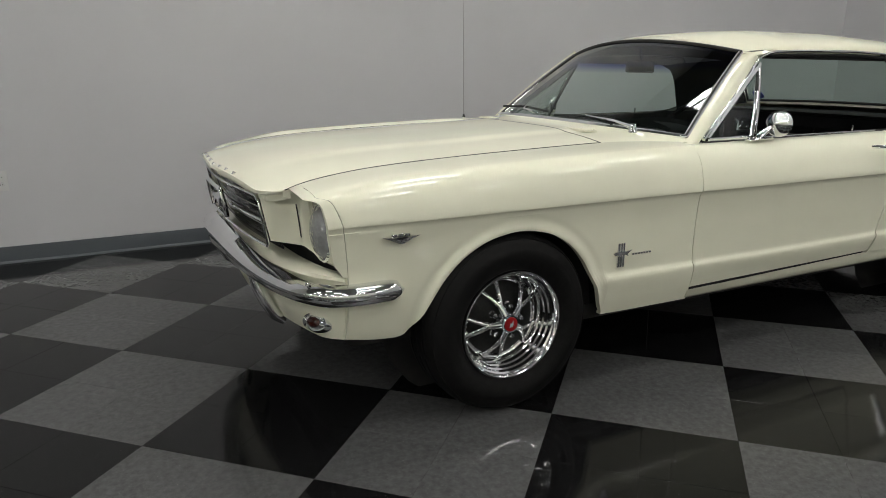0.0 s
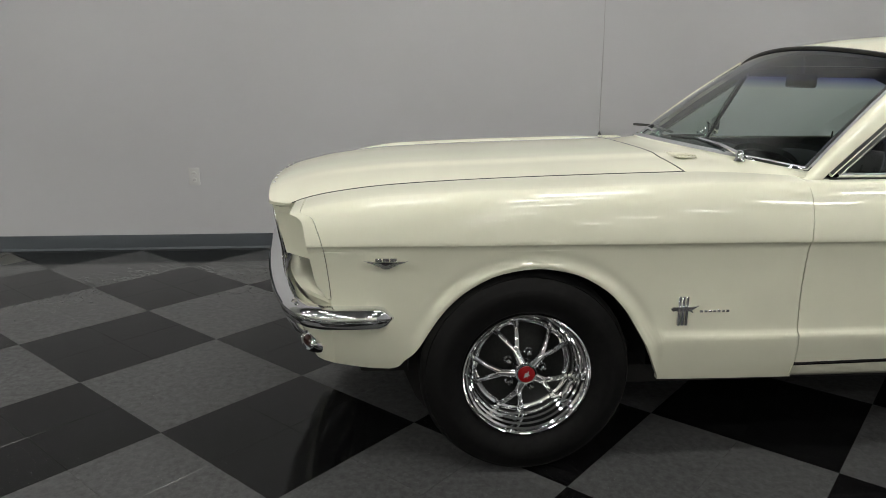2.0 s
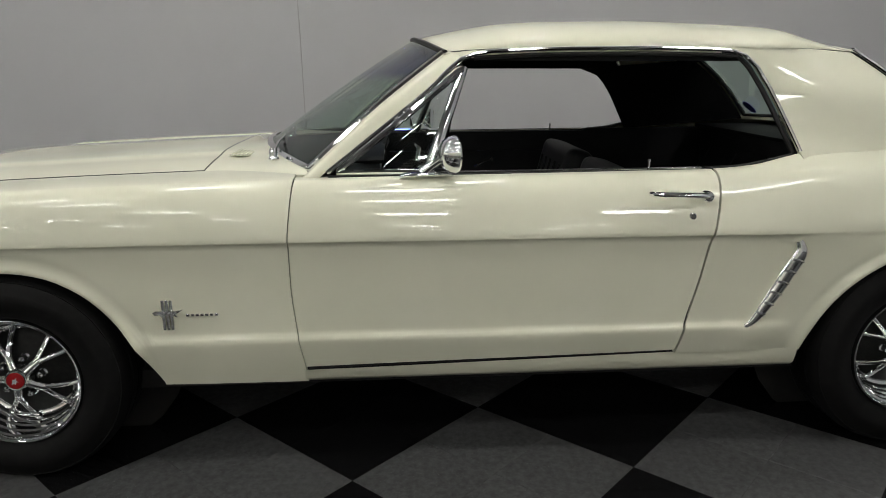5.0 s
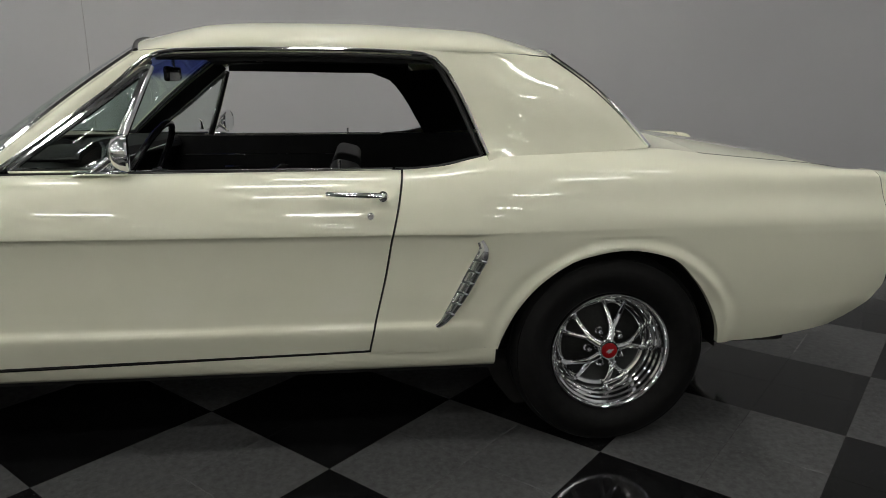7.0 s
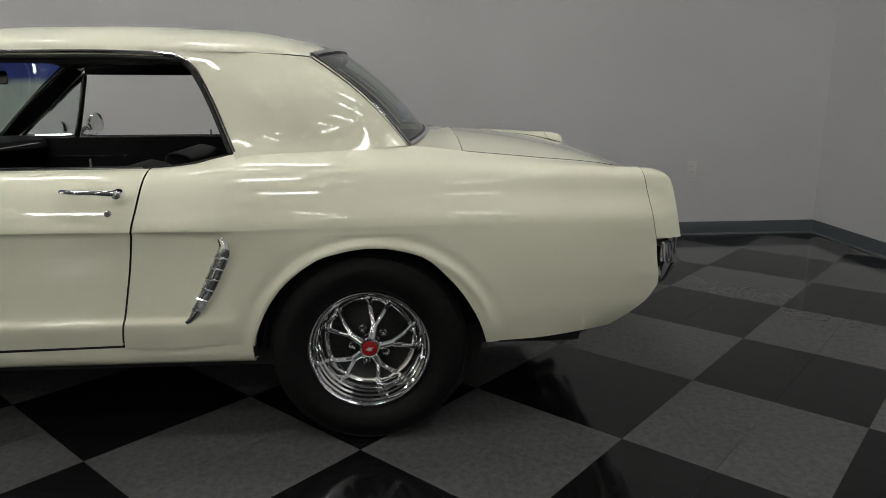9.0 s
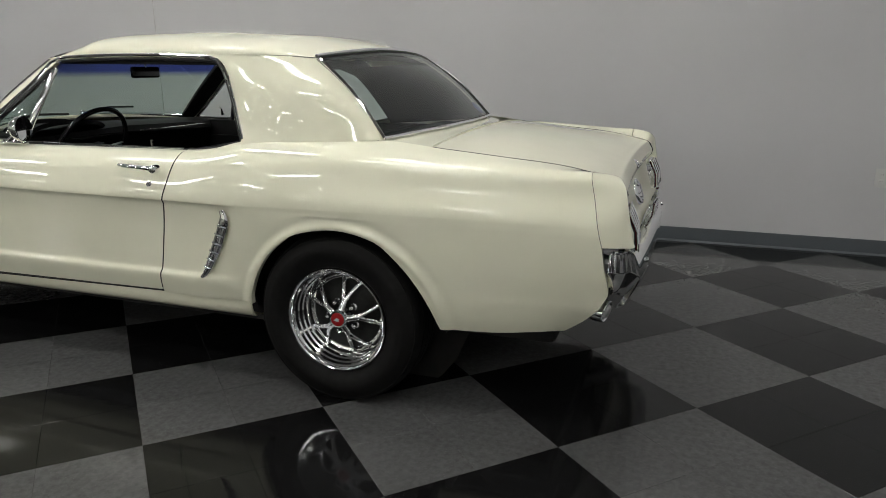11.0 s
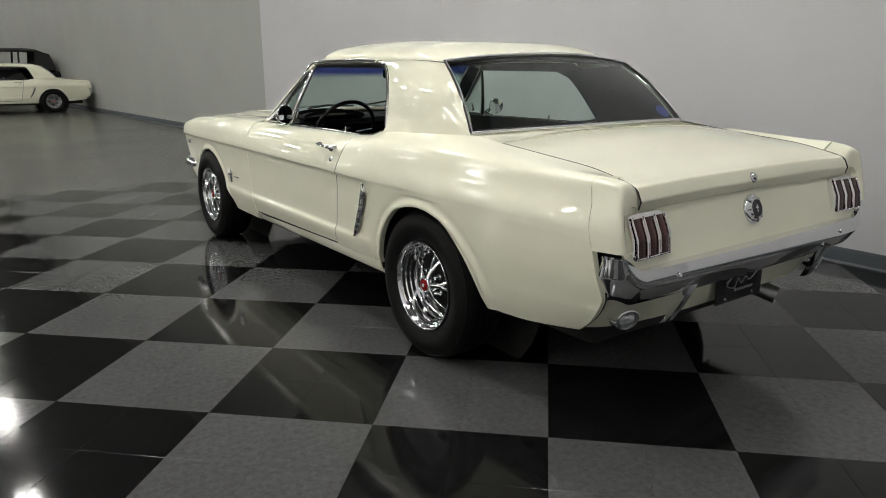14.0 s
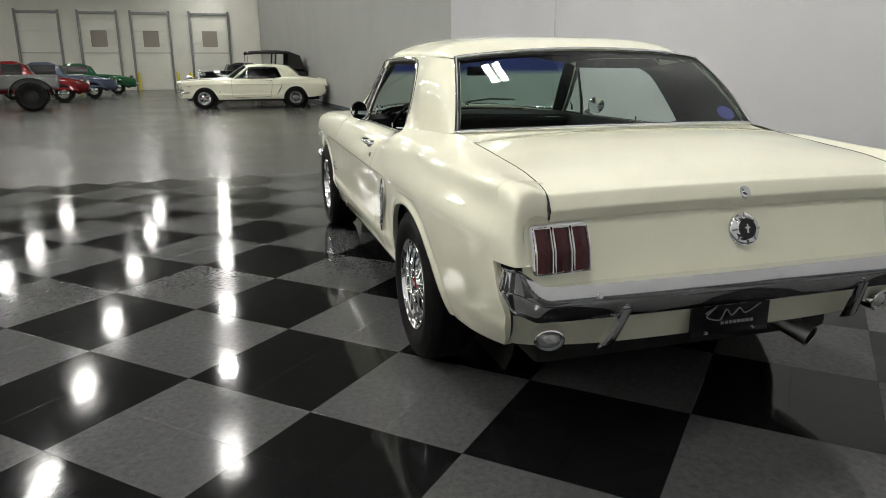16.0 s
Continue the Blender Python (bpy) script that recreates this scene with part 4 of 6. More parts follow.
        belt += [(x, side * (QUARTER.w[0](x) - 0.008), QUARTER.z[0](x) - 0.002) for x in (2.10, 2.16, 2.2, 2.25, 2.29, 2.33)]
        part("belt_seal", tube(belt, 0.005, 8), SEAL, car)
        # vent window
        post = [(1.230, side * 0.724, 0.890), (1.276, side * 0.690, 1.005), (1.338, side * 0.630, 1.168), (1.350, side * 0.618, 1.198)]
        part("vent_post", tube(post, [0.017, 0.016, 0.014, 0.012], 10, up=(0, 1, 0), flat=0.7), CHROME, car, "chrome vent window post")
        lean = [(0.968, side * 0.726, 0.905), (1.150, side * 0.678, 1.043), (1.330, side * 0.626, 1.184)]
        part("vent_frame", tube(lean + [(1.344, side * 0.622, 1.19)], [0.010, 0.011, 0.014, 0.013], 8, up=(0, 1, 0)), CHROME, car)
        bottom_bar = [(0.965, side * 0.727, 0.902), (1.225, side * 0.726, 0.902)]
        part("vent_sill", tube(bottom_bar, 0.008, 8), CHROME, car)
        pane = []
        for f in np.linspace(0, 1, 7):
            lo, hi = lerp(np.array([0.985, 0.714, 0.912]), np.array([1.224, 0.712, 0.910]), f), lerp(np.array([1.322, 0.630, 1.172]), np.array([1.332, 0.632, 1.168]), f)
            pane.append([lerp(lo, hi, v) * np.array([1, side, 1]) + np.array([0, side * 0.012 * (math.sin(math.pi * f) + math.sin(math.pi * v)) / 2, 0]) for v in np.linspace(0, 1, 7)])
        g = part("vent_glass", sheet(pane), GLASS_SIDE, car, "small triangular vent glass")
        g.visible_shadow = False
        latch = part("vent_latch", tube([(1.168, side * 0.668, 1.046), (1.176, side * 0.660, 1.066), (1.196, side * 0.655, 1.082)], [0.005, 0.008, 0.005], 8), CHROME, car)
        part("latch_lever", tube([(1.206, side * 0.662, 0.925), (1.208, side * 0.656, 0.962), (1.196, side * 0.652, 0.975)], [0.009, 0.007, 0.004], 8), CHROME, latch)
        # side scoop ornament behind the door
        ends = [(2.312, 0.862, 0.698), (2.322, 0.864, 0.674), (2.288, 0.856, 0.590), (2.234, 0.850, 0.490), (2.200, 0.846, 0.440), (2.184, 0.842, 0.428)]
        wid = [0.010, 0.021, 0.021, 0.019, 0.015, 0.007]
        path = line([(a, side * b2, c) for a, b2, c in ends], 26)
        wids = pchip(np.linspace(0, 1, len(wid)), wid)(np.linspace(0, 1, 26))
        scoop = part("side_scoop", tube([tuple(q) for q in path], list(wids), 10, up=(0, 1, 0), flat=0.55), CHROME, car, "chrome ribbed side scoop")
        for k in range(6):
            q = path[5 + 3 * k]
            w = wids[5 + 3 * k]
            part("scoop_rib", tube([(q[0] - w * 0.9, q[1] + side * 0.004, q[2] + 0.004), (q[0], q[1] + side * w * 0.62, q[2]), (q[0] + w * 0.8, q[1] + side * 0.004, q[2] - 0.006)], 0.004, 6), CHROME, scoop)
        # door handle, button and lock
        hx, hw, hz = 1.868, 0.846, 0.842
        handle = part("door_handle", tube([(hx, side * (hw - 0.006), hz), (hx + 0.004, side * (hw + 0.018), hz + 0.002), (hx + 0.03, side * (hw + 0.028), hz + 0.002), (hx + 0.10, side * (hw + 0.030), hz), (hx + 0.148, side * (hw + 0.024), hz - 0.004), (hx + 0.152, side * (hw - 0.004), hz - 0.006)], [0.009, 0.010, 0.0095, 0.0095, 0.012, 0.013], 10, flat=0.8), CHROME, car, "chrome door handle")
        btn = lathe([(0.0, -0.022), (0.012, -0.021), (0.016, -0.016), (0.016, 0.01)], steps=20)
        o = part("handle_button", btn, CHROME, handle)
        o.matrix_basis = pose(hx + 0.158, side * (hw + 0.006), hz - 0.008, 0, 0, 0 if side < 0 else 180)
        lk = lathe([(0.0, -0.006), (0.008, -0.006), (0.011, -0.003), (0.012, 0.004)], steps=18)
        o = part("door_lock", lk, CHROME, door)
        o.matrix_basis = pose(1.990, side * 0.853, 0.776, 0, 0, 0 if side < 0 else 180)
        # fender badges: three-bar plate with an animal-like shape, name as plain bars, a V with bars
        bx, bz, bw = 0.472, 0.512, 0.829
        badge = bmesh.new()
        for k in (-1, 0, 1):
            block(bx - 0.0042 + 0.0115 * k, bx + 0.0042 + 0.0115 * k, side * bw - 0.004, side * bw + 0.004, bz - 0.045, bz + 0.045, 0.001, 1, badge)
        badge.transform(Matrix.Translation((bx, 0, bz)) @ Matrix.Shear("XZ", 4, (0, 0)) @ Matrix.Translation((-bx, 0, -bz)))
        bd = part("fender_badge", badge, BADGE, car, "chrome three-bar badge with running shape")
        run = [(0.8 * p, 0.55 * q) for p, q in [(-0.050, 0.006), (-0.040, 0.016), (-0.020, 0.014), (0.006, 0.016), (0.030, 0.014), (0.058, 0.022), (0.040, 0.006), (0.030, -0.004), (0.038, -0.020), (0.020, -0.008), (-0.008, -0.006), (-0.020, -0.016), (-0.026, -0.004), (-0.042, -0.008)]]
        part("badge_shape", polygon_plate(run, 0.006, lambda p, q, h: (bx + p, side * (bw + 0.003 + h), bz + q + 0.006)), BADGE, bd, smooth=0)
        bars = bmesh.new()
        for k in range(7):
            x0 = bx + 0.052 + k * 0.0135
            block(x0, x0 + 0.0100, side * (bw + 0.001) - 0.003, side * (bw + 0.001) + 0.003, bz - 0.005, bz + 0.002, 0.001, 1, bars)
        part("name_bars", bars, BADGE, bd, "row of small chrome bars")
        vx, vz = -0.405, 0.668
        vw = 0.827
        vee = [(p, 0.62 * q) for p, q in [(-0.062, 0.016), (-0.030, 0.012), (0.0, -0.004), (0.030, 0.012), (0.062, 0.016), (0.036, 0.002), (0.006, -0.020), (-0.006, -0.020), (-0.036, 0.002)]]
        vb = part("engine_badge", polygon_plate(vee, 0.007, lambda p, q, h: (vx + p, side * (vw + 0.055 * p + h + 0.001), vz + q)), BADGE, car, "chrome vee badge with bars", smooth=0)
        bars = bmesh.new()
        for k in (-1, 0, 1):
            block(vx - 0.009 + 0.021 * k, vx + 0.009 + 0.021 * k, side * (vw + 0.001) - 0.004, side * (vw + 0.001) + 0.004, vz + 0.008, vz + 0.017, 0.001, 1, bars)
        part("badge_bars", bars, BADGE, vb)
        part("badge_field", polygon_plate([(-0.024, 0.006), (0.024, 0.006), (0, -0.004)], 0.004, lambda p, q, h: (vx + p, side * (vw + 0.055 * p + h + 0.001), vz + q)), BLACK_GLOSS, vb, smooth=0)

    # bonnet
    front = pchip([0, 0.4, 0.72, 0.87, 0.94, 1.0], [-0.816, -0.801, -0.782, -0.766, -0.735, -0.694])
    front_w = pchip([0, 0.4, 0.72, 0.87, 0.94, 1.0], [0.0, 0.240, 0.430, 0.520, 0.555, 0.581])
    side_z = pchip([-0.82, -0.766, -0.70, -0.646, -0.56, -0.4, 0.0, 0.3, 0.56, 0.8], [0.775, 0.786, 0.800, 0.818, 0.8355, 0.856, 0.878, 0.888, 0.8955, 0.903])
    lip_h = pchip([0, 0.4, 0.72, 0.87, 0.94, 1.0], [0.012, 0.013, 0.015, 0.014, 0.010, 0.005])

    def bonnet_point(u, s, back=0.543):
        a = abs(u)
        x = lerp(float(front(a)), back, s)
        y = math.copysign(lerp(float(front_w(a)), (float(seam_w(x)) - 0.004) * a, min(1.0, 5 * s)), u)
        zs, zc = float(side_z(x)), float(hood_crown(x))
        r = min(1.0, abs(y) / (float(seam_w(x)) - 0.004))
        z = zs + (zc - zs) * (1 - r ** 3.0)
        z += 0.006 * (1 / (1 + math.exp((abs(y) - 0.345) / 0.012))) * min(1, max(0, (x + 0.72) / 0.3))
        return (x, y, z)
    us = np.linspace(-1, 1, 61)
    rows = []
    for u in us:
        col = []
        p0 = bonnet_point(u, 0)
        lip = float(lip_h(abs(u)))
        col.append((p0[0] + 0.022, p0[1], p0[2] - lip - 0.004))
        col.append((p0[0] + 0.006, p0[1], p0[2] - lip))
        col.append((p0[0] - 0.002, p0[1], p0[2] - lip * 0.75))
        for s in np.linspace(0, 1, 46) ** 1.3:
            col.append(bonnet_point(u, s))
        rows.append(col)
    part("bonnet", sheet(rows, 0.018, inward=(0, 0, -1)), CREAM, car)
    for side in (-1, 1):
        gap = [(x, side * (float(seam_w(x)) - 0.002), float(seam_z(x)) + 0.0004) for x in np.linspace(-0.690, 0.545, 44)]
        part("bonnet_gap", tube(gap, 0.0019, 6), SEAL, car)
        gap = [(x, side * (float(deck_w(x)) - 0.002), float(deck_z(x)) - 0.0015) for x in np.linspace(3.06, 3.695, 30)]
        gap += [(3.708, side * 0.671, 0.838), (3.722, side * 0.671, 0.808), (3.714, side * 0.671, 0.782)]
        part("boot_gap", tube(gap, 0.0030, 6, up=(0, 1, 0)), SEAL, car)
    part("bonnet_rear_gap", tube([tuple(np.array(bonnet_point(u, 1.0)) + np.array([0.003, 0, -0.003])) for u in np.linspace(-1, 1, 41)], 0.0045, 6), SEAL, car)
    # bonnet letters as small chrome studs
    for k in range(7):
        y = -0.285 + 0.095 * k
        u = np.interp(abs(y), [0, 0.24, 0.43], [0, 0.4, 0.72]) * (1 if y > 0 else -1)
        q = bonnet_point(u, 0.012)
        st = block(-0.006, 0.006, -0.009, 0.009, -0.004, 0.006, 0.002, 2)
        o = part("bonnet_stud", st, CHROME, car)
        o.matrix_basis = pose(q[0] - 0.004, q[1], q[2] - 0.004, 0, -55, 0)

    # cowl between bonnet and windscreen
    rows = []
    for u in np.linspace(-1, 1, 41):
        w = windscreen(u, 0)
        x0 = 0.549
        q0 = np.array(bonnet_point(u, 1.0))
        q0[0] = x0
        q1 = np.array([w[0] + 0.01, w[1] * 1.02, w[2] + 0.002])
        if abs(u) > 0.9:
            q1[1] = math.copysign(lerp(abs(q1[1]), 0.725, (abs(u) - 0.9) / 0.1), u)
            q1[2] = lerp(q1[2], 0.897, (abs(u) - 0.9) / 0.1)
        rows.append([lerp(q0, q1, s) + np.array([0, 0, -0.004 * math.sin(math.pi * s)]) for s in np.linspace(0, 1, 10)])
    cowl = part("cowl", sheet(rows, 0.015, inward=(0, 0, -1)), CREAM, car)
    for side in (-1, 1):
        vent = part("cowl_vent", block(0.588, 0.655, side * 0.27 - 0.165, side * 0.27 + 0.165, 0.9215, 0.9245, 0.001, 1), CREAM, cowl, "row of raised cowl louvres")
        for k in range(5):
            x = 0.594 + 0.0135 * k
            part("louvre", block(x, x + 0.0065, side * 0.27 - 0.155, side * 0.27 + 0.155, 0.9235, 0.9285, 0.002, 2), CREAM, vent)
    # windscreen, its moulding and wipers
    g = part("windscreen", sheet([[windscreen(u, v) for v in np.linspace(0, 1, 16)] for u in np.linspace(-1, 1, 33)]), GLASS_SHADE, car, "green tinted windscreen with blue shade band")
    g.visible_shadow = False
    rim = [windscreen(u, 0) for u in np.linspace(-1, 1, 31)]
    loop = [tuple(windscreen(-1, v) + np.array([-0.003, 0, 0.003])) for v in np.linspace(0.975, 0, 12)] + [tuple(q + np.array([-0.004, 0, 0.004])) for q in rim] + [tuple(windscreen(1, v) + np.array([-0.003, 0, 0.003])) for v in np.linspace(0, 0.975, 12)]
    part("windscreen_moulding", tube(loop, 0.011, 8), CHROME, car, "bright windscreen moulding")
    topl = [tuple(windscreen(u, 1) + np.array([-0.006, 0, -0.003])) for u in np.linspace(-1, 1, 31)]
    part("windscreen_seal", tube(topl, 0.009, 8), SEAL, car)
    for yb, x_b, z_b, tip in ((-0.535, 0.752, 0.922, (0.700, -0.02)), (0.086, 0.722, 0.938, (0.710, 0.34))):
        piv = lathe([(0.0, 0.036), (0.010, 0.034), (0.015, 0.024), (0.013, 0.010), (0.018, 0.0)], axis="Z", steps=16)
        w = part("wiper", piv, CHROME, car, "chrome wiper arm with black blade")
        w.matrix_basis = pose(x_b, yb, z_b)
        arm = tube([(0, 0, 0.022), (-0.004, 0.12, 0.040), (tip[0] - x_b + 0.045, (tip[1] - yb) * 0.62, 0.050)], [0.007, 0.005, 0.004], 8)
        part("wiper_arm", arm, CHROME, w)
        c = ((tip[0] - x_b + 0.045), (tip[1] - yb) * 0.62, 0.042)
        blade = tube([(c[0] + 0.02, c[1] - 0.17, c[2] - 0.012), (c[0], c[1], c[2] + 0.004), (c[0] - 0.01, c[1] + 0.19, c[2] - 0.004)], 0.006, 6)
        part("wiper_blade", blade, SEAL, w)
    # aerial on the far fender
    aer = part("aerial", lathe([(0.0, 0.058), (0.005, 0.056), (0.010, 0.046), (0.012, 0.034), (0.010, 0.020), (0.017, 0.012), (0.019, 0.0)], axis="Z", steps=18), CHROME, car, "chrome aerial base with thin mast")
    aer.matrix_basis = pose(0.685, 0.760, 0.862)
    part("aerial_mast", tube([(0, 0, 0.05), (-0.004, 0.004, 0.5), (-0.016, 0.010, 1.05)], [0.0026, 0.0020, 0.0014], 6), STEEL, aer)

    # roof skin
    us = np.sin(np.linspace(-math.pi / 2, math.pi / 2, 49))
    part("roof", sheet([[roof_point(u, s) for s in np.linspace(0, 1, 44)] for u in us], 0.012, inward=(0, 0, -1), sides=(0, 0, 1, 1)), CREAM, car)
    part("headliner", sheet([[roof_point(u * 0.985, 0.012 + 0.976 * s) - np.array([0, 0, 0.03]) for s in np.linspace(0, 1, 20)] for u in np.linspace(-1, 1, 21)]), TRIM_BLACK, car)
    # rear window
    g = part("rear_window", sheet([[rear_window(u, v) for v in np.linspace(0, 1, 16)] for u in np.linspace(-1, 1, 33)]), GLASS_GREEN, car, "green tinted rear window")
    g.visible_shadow = False
    k = np.array([0.005, 0, 0.005])
    loop = [tuple(rear_window(-1, v) + k) for v in np.linspace(1, 0, 12)] + [tuple(rear_window(u, 0) + k) for u in np.linspace(-1, 1, 31)] + [tuple(rear_window(1, v) + k) for v in np.linspace(0, 1, 12)]
    part("rear_window_moulding", tube(loop + [tuple(rear_window(u, 1) + k) for u in np.linspace(1, -1, 31)], 0.0065, 8), CHROME, car, "bright rear window moulding")
    sealr = [tuple(rear_window(u, v) + np.array([-0.004, 0, -0.004])) for u, v in [(-0.985, v) for v in np.linspace(0.97, 0.03, 10)] + [(u, 0.03) for u in np.linspace(-0.985, 0.985, 24)] + [(0.985, v) for v in np.linspace(0.03, 0.97, 10)] + [(u, 0.975) for u in np.linspace(0.985, -0.985, 24)]]
    part("rear_window_seal", tube(sealr, 0.008, 8), SEAL, car)
    o = part("window_sticker", lathe([(0.0, 0.0), (0.040, 0.0), (0.040, 0.001)], axis="Z", steps=28), BLUE_INK, car, "round blue window sticker", smooth=0)
    q = rear_window(0.86, 0.84)
    o.matrix_basis = pose(q[0] - 0.010, q[1], q[2] - 0.010, 0, 43, 0)
    # deck between rear window and boot lid
    rows = []
    for u in np.linspace(-1, 1, 33):
        a = rear_window(u, 1) + np.array([-0.015, 0, 0.0])
        x1 = 3.055 + 0.012 * (1 - u * u)
        b2 = np.array([x1, u * float(deck_w(3.06)), float(deck_z(3.06)) + 0.030 * (1 - abs(u) ** 2.4)])
        rows.append([lerp(a, b2, s) - np.array([0, 0, 0.006 * math.sin(math.pi * s)]) for s in np.linspace(0, 1, 8)])
    part("rear_deck", sheet(rows, 0.015, inward=(0, 0, -1)), CREAM, car)
    # boot lid
    crown = pchip([3.05, 3.2, 3.314, 3.45, 3.557, 3.66], [0.961, 0.950, 0.936, 0.914, 0.890, 0.854])
    edge = pchip([3.05, 3.2, 3.3, 3.5, 3.62, 3.66, 3.70], [0.934, 0.922, 0.911, 0.892, 0.870, 0.860, 0.849])
    rows = []
    for u in np.linspace(-1, 1, 41):
        col = []
        x0, x1 = 3.062 + 0.012 * (1 - u * u), 3.674 + 0.020 * u * u
        for x in np.linspace(x0, x1, 28):
            z = float(edge(x)) + (float(crown(x)) - float(edge(x))) * (1 - abs(u) ** 2.4)
            col.append((x, u * (float(deck_w(x)) - 0.005), z))
        end = np.array(col[-1])
        for dx, dz in ((0.004, -0.003), (0.008, -0.008), (0.025, -0.038), (0.027, -0.043), (0.026, -0.048), (0.019, -0.074), (0.012, -0.076)):
            col.append(tuple(end + np.array([dx, 0, dz])))
        rows.append(col)
    lid = part("boot_lid", sheet(rows, 0.02, inward=(-0.5, 0, -0.85)), CREAM, car)
    lk = lathe([(0.0, 0.012), (0.010, 0.012), (0.013, 0.006), (0.019, 0.004), (0.021, -0.004)], axis="X", steps=22)
    o = part("boot_lock", lk, CHROME, lid, "chrome boot lock")
    o.matrix_basis = pose(3.693, 0.0, 0.822, 0, -32, 0)

    # tail panel, hollow across
    def tail_x(z, y=0.0):
        return 3.704 + 0.042 * y * y + (0.70 - z) * 0.27
    rows = [[(tail_x(z, y), y, z) for z in np.linspace(0.800, 0.588, 12)] for y in np.linspace(-0.757, 0.757, 61)]
    part("tail_panel", sheet(rows, 0.01, inward=(-1, 0, 0)), CREAM, car)
    part("tail_backing", sheet([[(3.742 - 0.05 * max(0, abs(y) - 0.68) / 0.09, y, z) for z in (0.50, 0.56, 0.584)] for y in np.linspace(-0.77, 0.77, 21)]), UNDER, car)

    for side in (-1, 1):
        y0, y1, z0, z1 = 0.550, 0.735, 0.632, 0.772

        def out_x(y, z, d):
            return tail_x(z, y) + d + 0.012 * (1 - abs((z - 0.702) / 0.070))

        def rounded(ya, yb, za, zb, e=0.22, count=44):
            loop = []
            for k in range(count):
                c, d = math.cos(2 * math.pi * k / count), math.sin(2 * math.pi * k / count)
                loop.append(((ya + yb) / 2 + (yb - ya) / 2 * math.copysign(abs(c) ** e, c), (za + zb) / 2 + (zb - za) / 2 * math.copysign(abs(d) ** e, d)))
            return loop
        outer, inner = rounded(y0, y1, z0, z1), rounded(y0 + 0.006, y1 - 0.006, z0 + 0.006, z1 - 0.006)
        secs = [[(out_x(y, z, -0.012), side * y, z) for y, z in outer], [(out_x(y, z, 0.014), side * y, z) for y, z in outer],
                [(out_x(y, z, 0.018), side * y, z) for y, z in inner]]
        lamp = part("tail_lamp", sweep(secs, True), CHROME, car, "chrome framed three-part tail lamp", smooth=40)
        backing = [[(out_x(y, z, 0.0185), side * y, z) for z in np.linspace(z0 + 0.008, z1 - 0.008, 11)] for y in np.linspace(y0 + 0.008, y1 - 0.008, 9)]
        part("lamp_backing", sheet(backing), BLACK_GLOSS, lamp, "black channel between the lenses")
        for k in range(3):
            ya = 0.556 + k * 0.0592
            yb = ya + 0.0545
            grid = [[(out_x(lerp(ya, yb, f), z, 0.026 - 0.003 * abs(2 * f - 1) ** 2), side * lerp(ya + 0.004, yb - 0.004, f), z) for z in np.linspace(z0 + 0.010, z1 - 0.010, 13)] for f in np.linspace(0, 1, 6)]
            part("red_lens", sheet(grid, 0.010, inward=(-1, 0, 0)), LENS_RED, lamp, "dark red lens")
            ring = [(ya + 0.002, z) for z in np.linspace(z0 + 0.008, z1 - 0.008, 9)] + [(yb - 0.002, z) for z in np.linspace(z1 - 0.008, z0 + 0.008, 9)]
            ring.append(ring[0])
            part("lens_frame", tube([(out_x(y, z, 0.026), side * y, z) for y, z in ring], 0.0032, 6, up=(1, 0, 0), caps=False), CHROME, lamp, "thin chrome lens frame")
        # reversing lamp in the valance
        rv = lathe([(0.0, 0.020), (0.022, 0.018), (0.034, 0.010), (0.038, 0.0)], axis="X", steps=28)
        o = part("reversing_lamp", lathe([(0.038, 0.000), (0.044, 0.012), (0.048, 0.010), (0.054, -0.012), (0.050, -0.03)], axis="X", steps=32), CHROME, car, "round reversing lamp in a chrome ring")
        o.matrix_basis = pose(3.662, side * 0.632, 0.400, 0, 12, side * 14) @ Matrix.Diagonal((1.3, 0.98, 0.80, 1))
        part("clear_lens", rv, LENS_CLEAR, o, "clear ribbed lens")
    # fuel cap
    cap = lathe([(0.0, 0.034), (0.030, 0.034), (0.034, 0.038), (0.040, 0.040), (0.046, 0.034), (0.050, 0.028), (0.058, 0.026), (0.066, 0.018), (0.068, 0.0)], axis="X", steps=48)
    o = part("fuel_cap", cap, CHROME, car, "chrome fuel cap with dark centre")
    o.matrix_basis = pose(tail_x(0.706), 0, 0.706, 0, -18, 0) @ Matrix.Diagonal((0.55, 0.80, 0.80, 1))
    part("cap_face", lathe([(0.0, 0.0405), (0.030, 0.0405), (0.040, 0.041)], axis="X", steps=32), BLACK_GLOSS, o)
    sh = [(-0.004, -0.018), (-0.004, -0.002), (-0.014, 0.004), (-0.004, 0.008), (-0.002, 0.018), (0.004, 0.018), (0.004, 0.008), (0.014, 0.004), (0.004, -0.002), (0.004, -0.018)]
    part("cap_mark", polygon_plate(sh, 0.002, lambda p, q, h: (0.041 + h, p, q)), CHROME, o, smooth=0)
    for k in range(8):
        a = 2 * math.pi * k / 8
        part("cap_rib", tube([(0.036, 0.043 * math.cos(a), 0.043 * math.sin(a)), (0.024, 0.062 * math.cos(a), 0.062 * math.sin(a))], 0.005, 6), CHROME, o)

    # rear bumper: a shelf on top, a face below, ends that wrap round and rise
    half = line([(3.688, 0.804, 0), (3.704, 0.808, 0), (3.730, 0.800, 0), (3.756, 0.770, 0), (3.774, 0.718, 0), (3.785, 0.600, 0), (3.795, 0.300, 0), (3.799, 0.0, 0)], 90)
    path = np.r_[half * np.array([1, -1, 1]), half[-2::-1]]
    secs = []
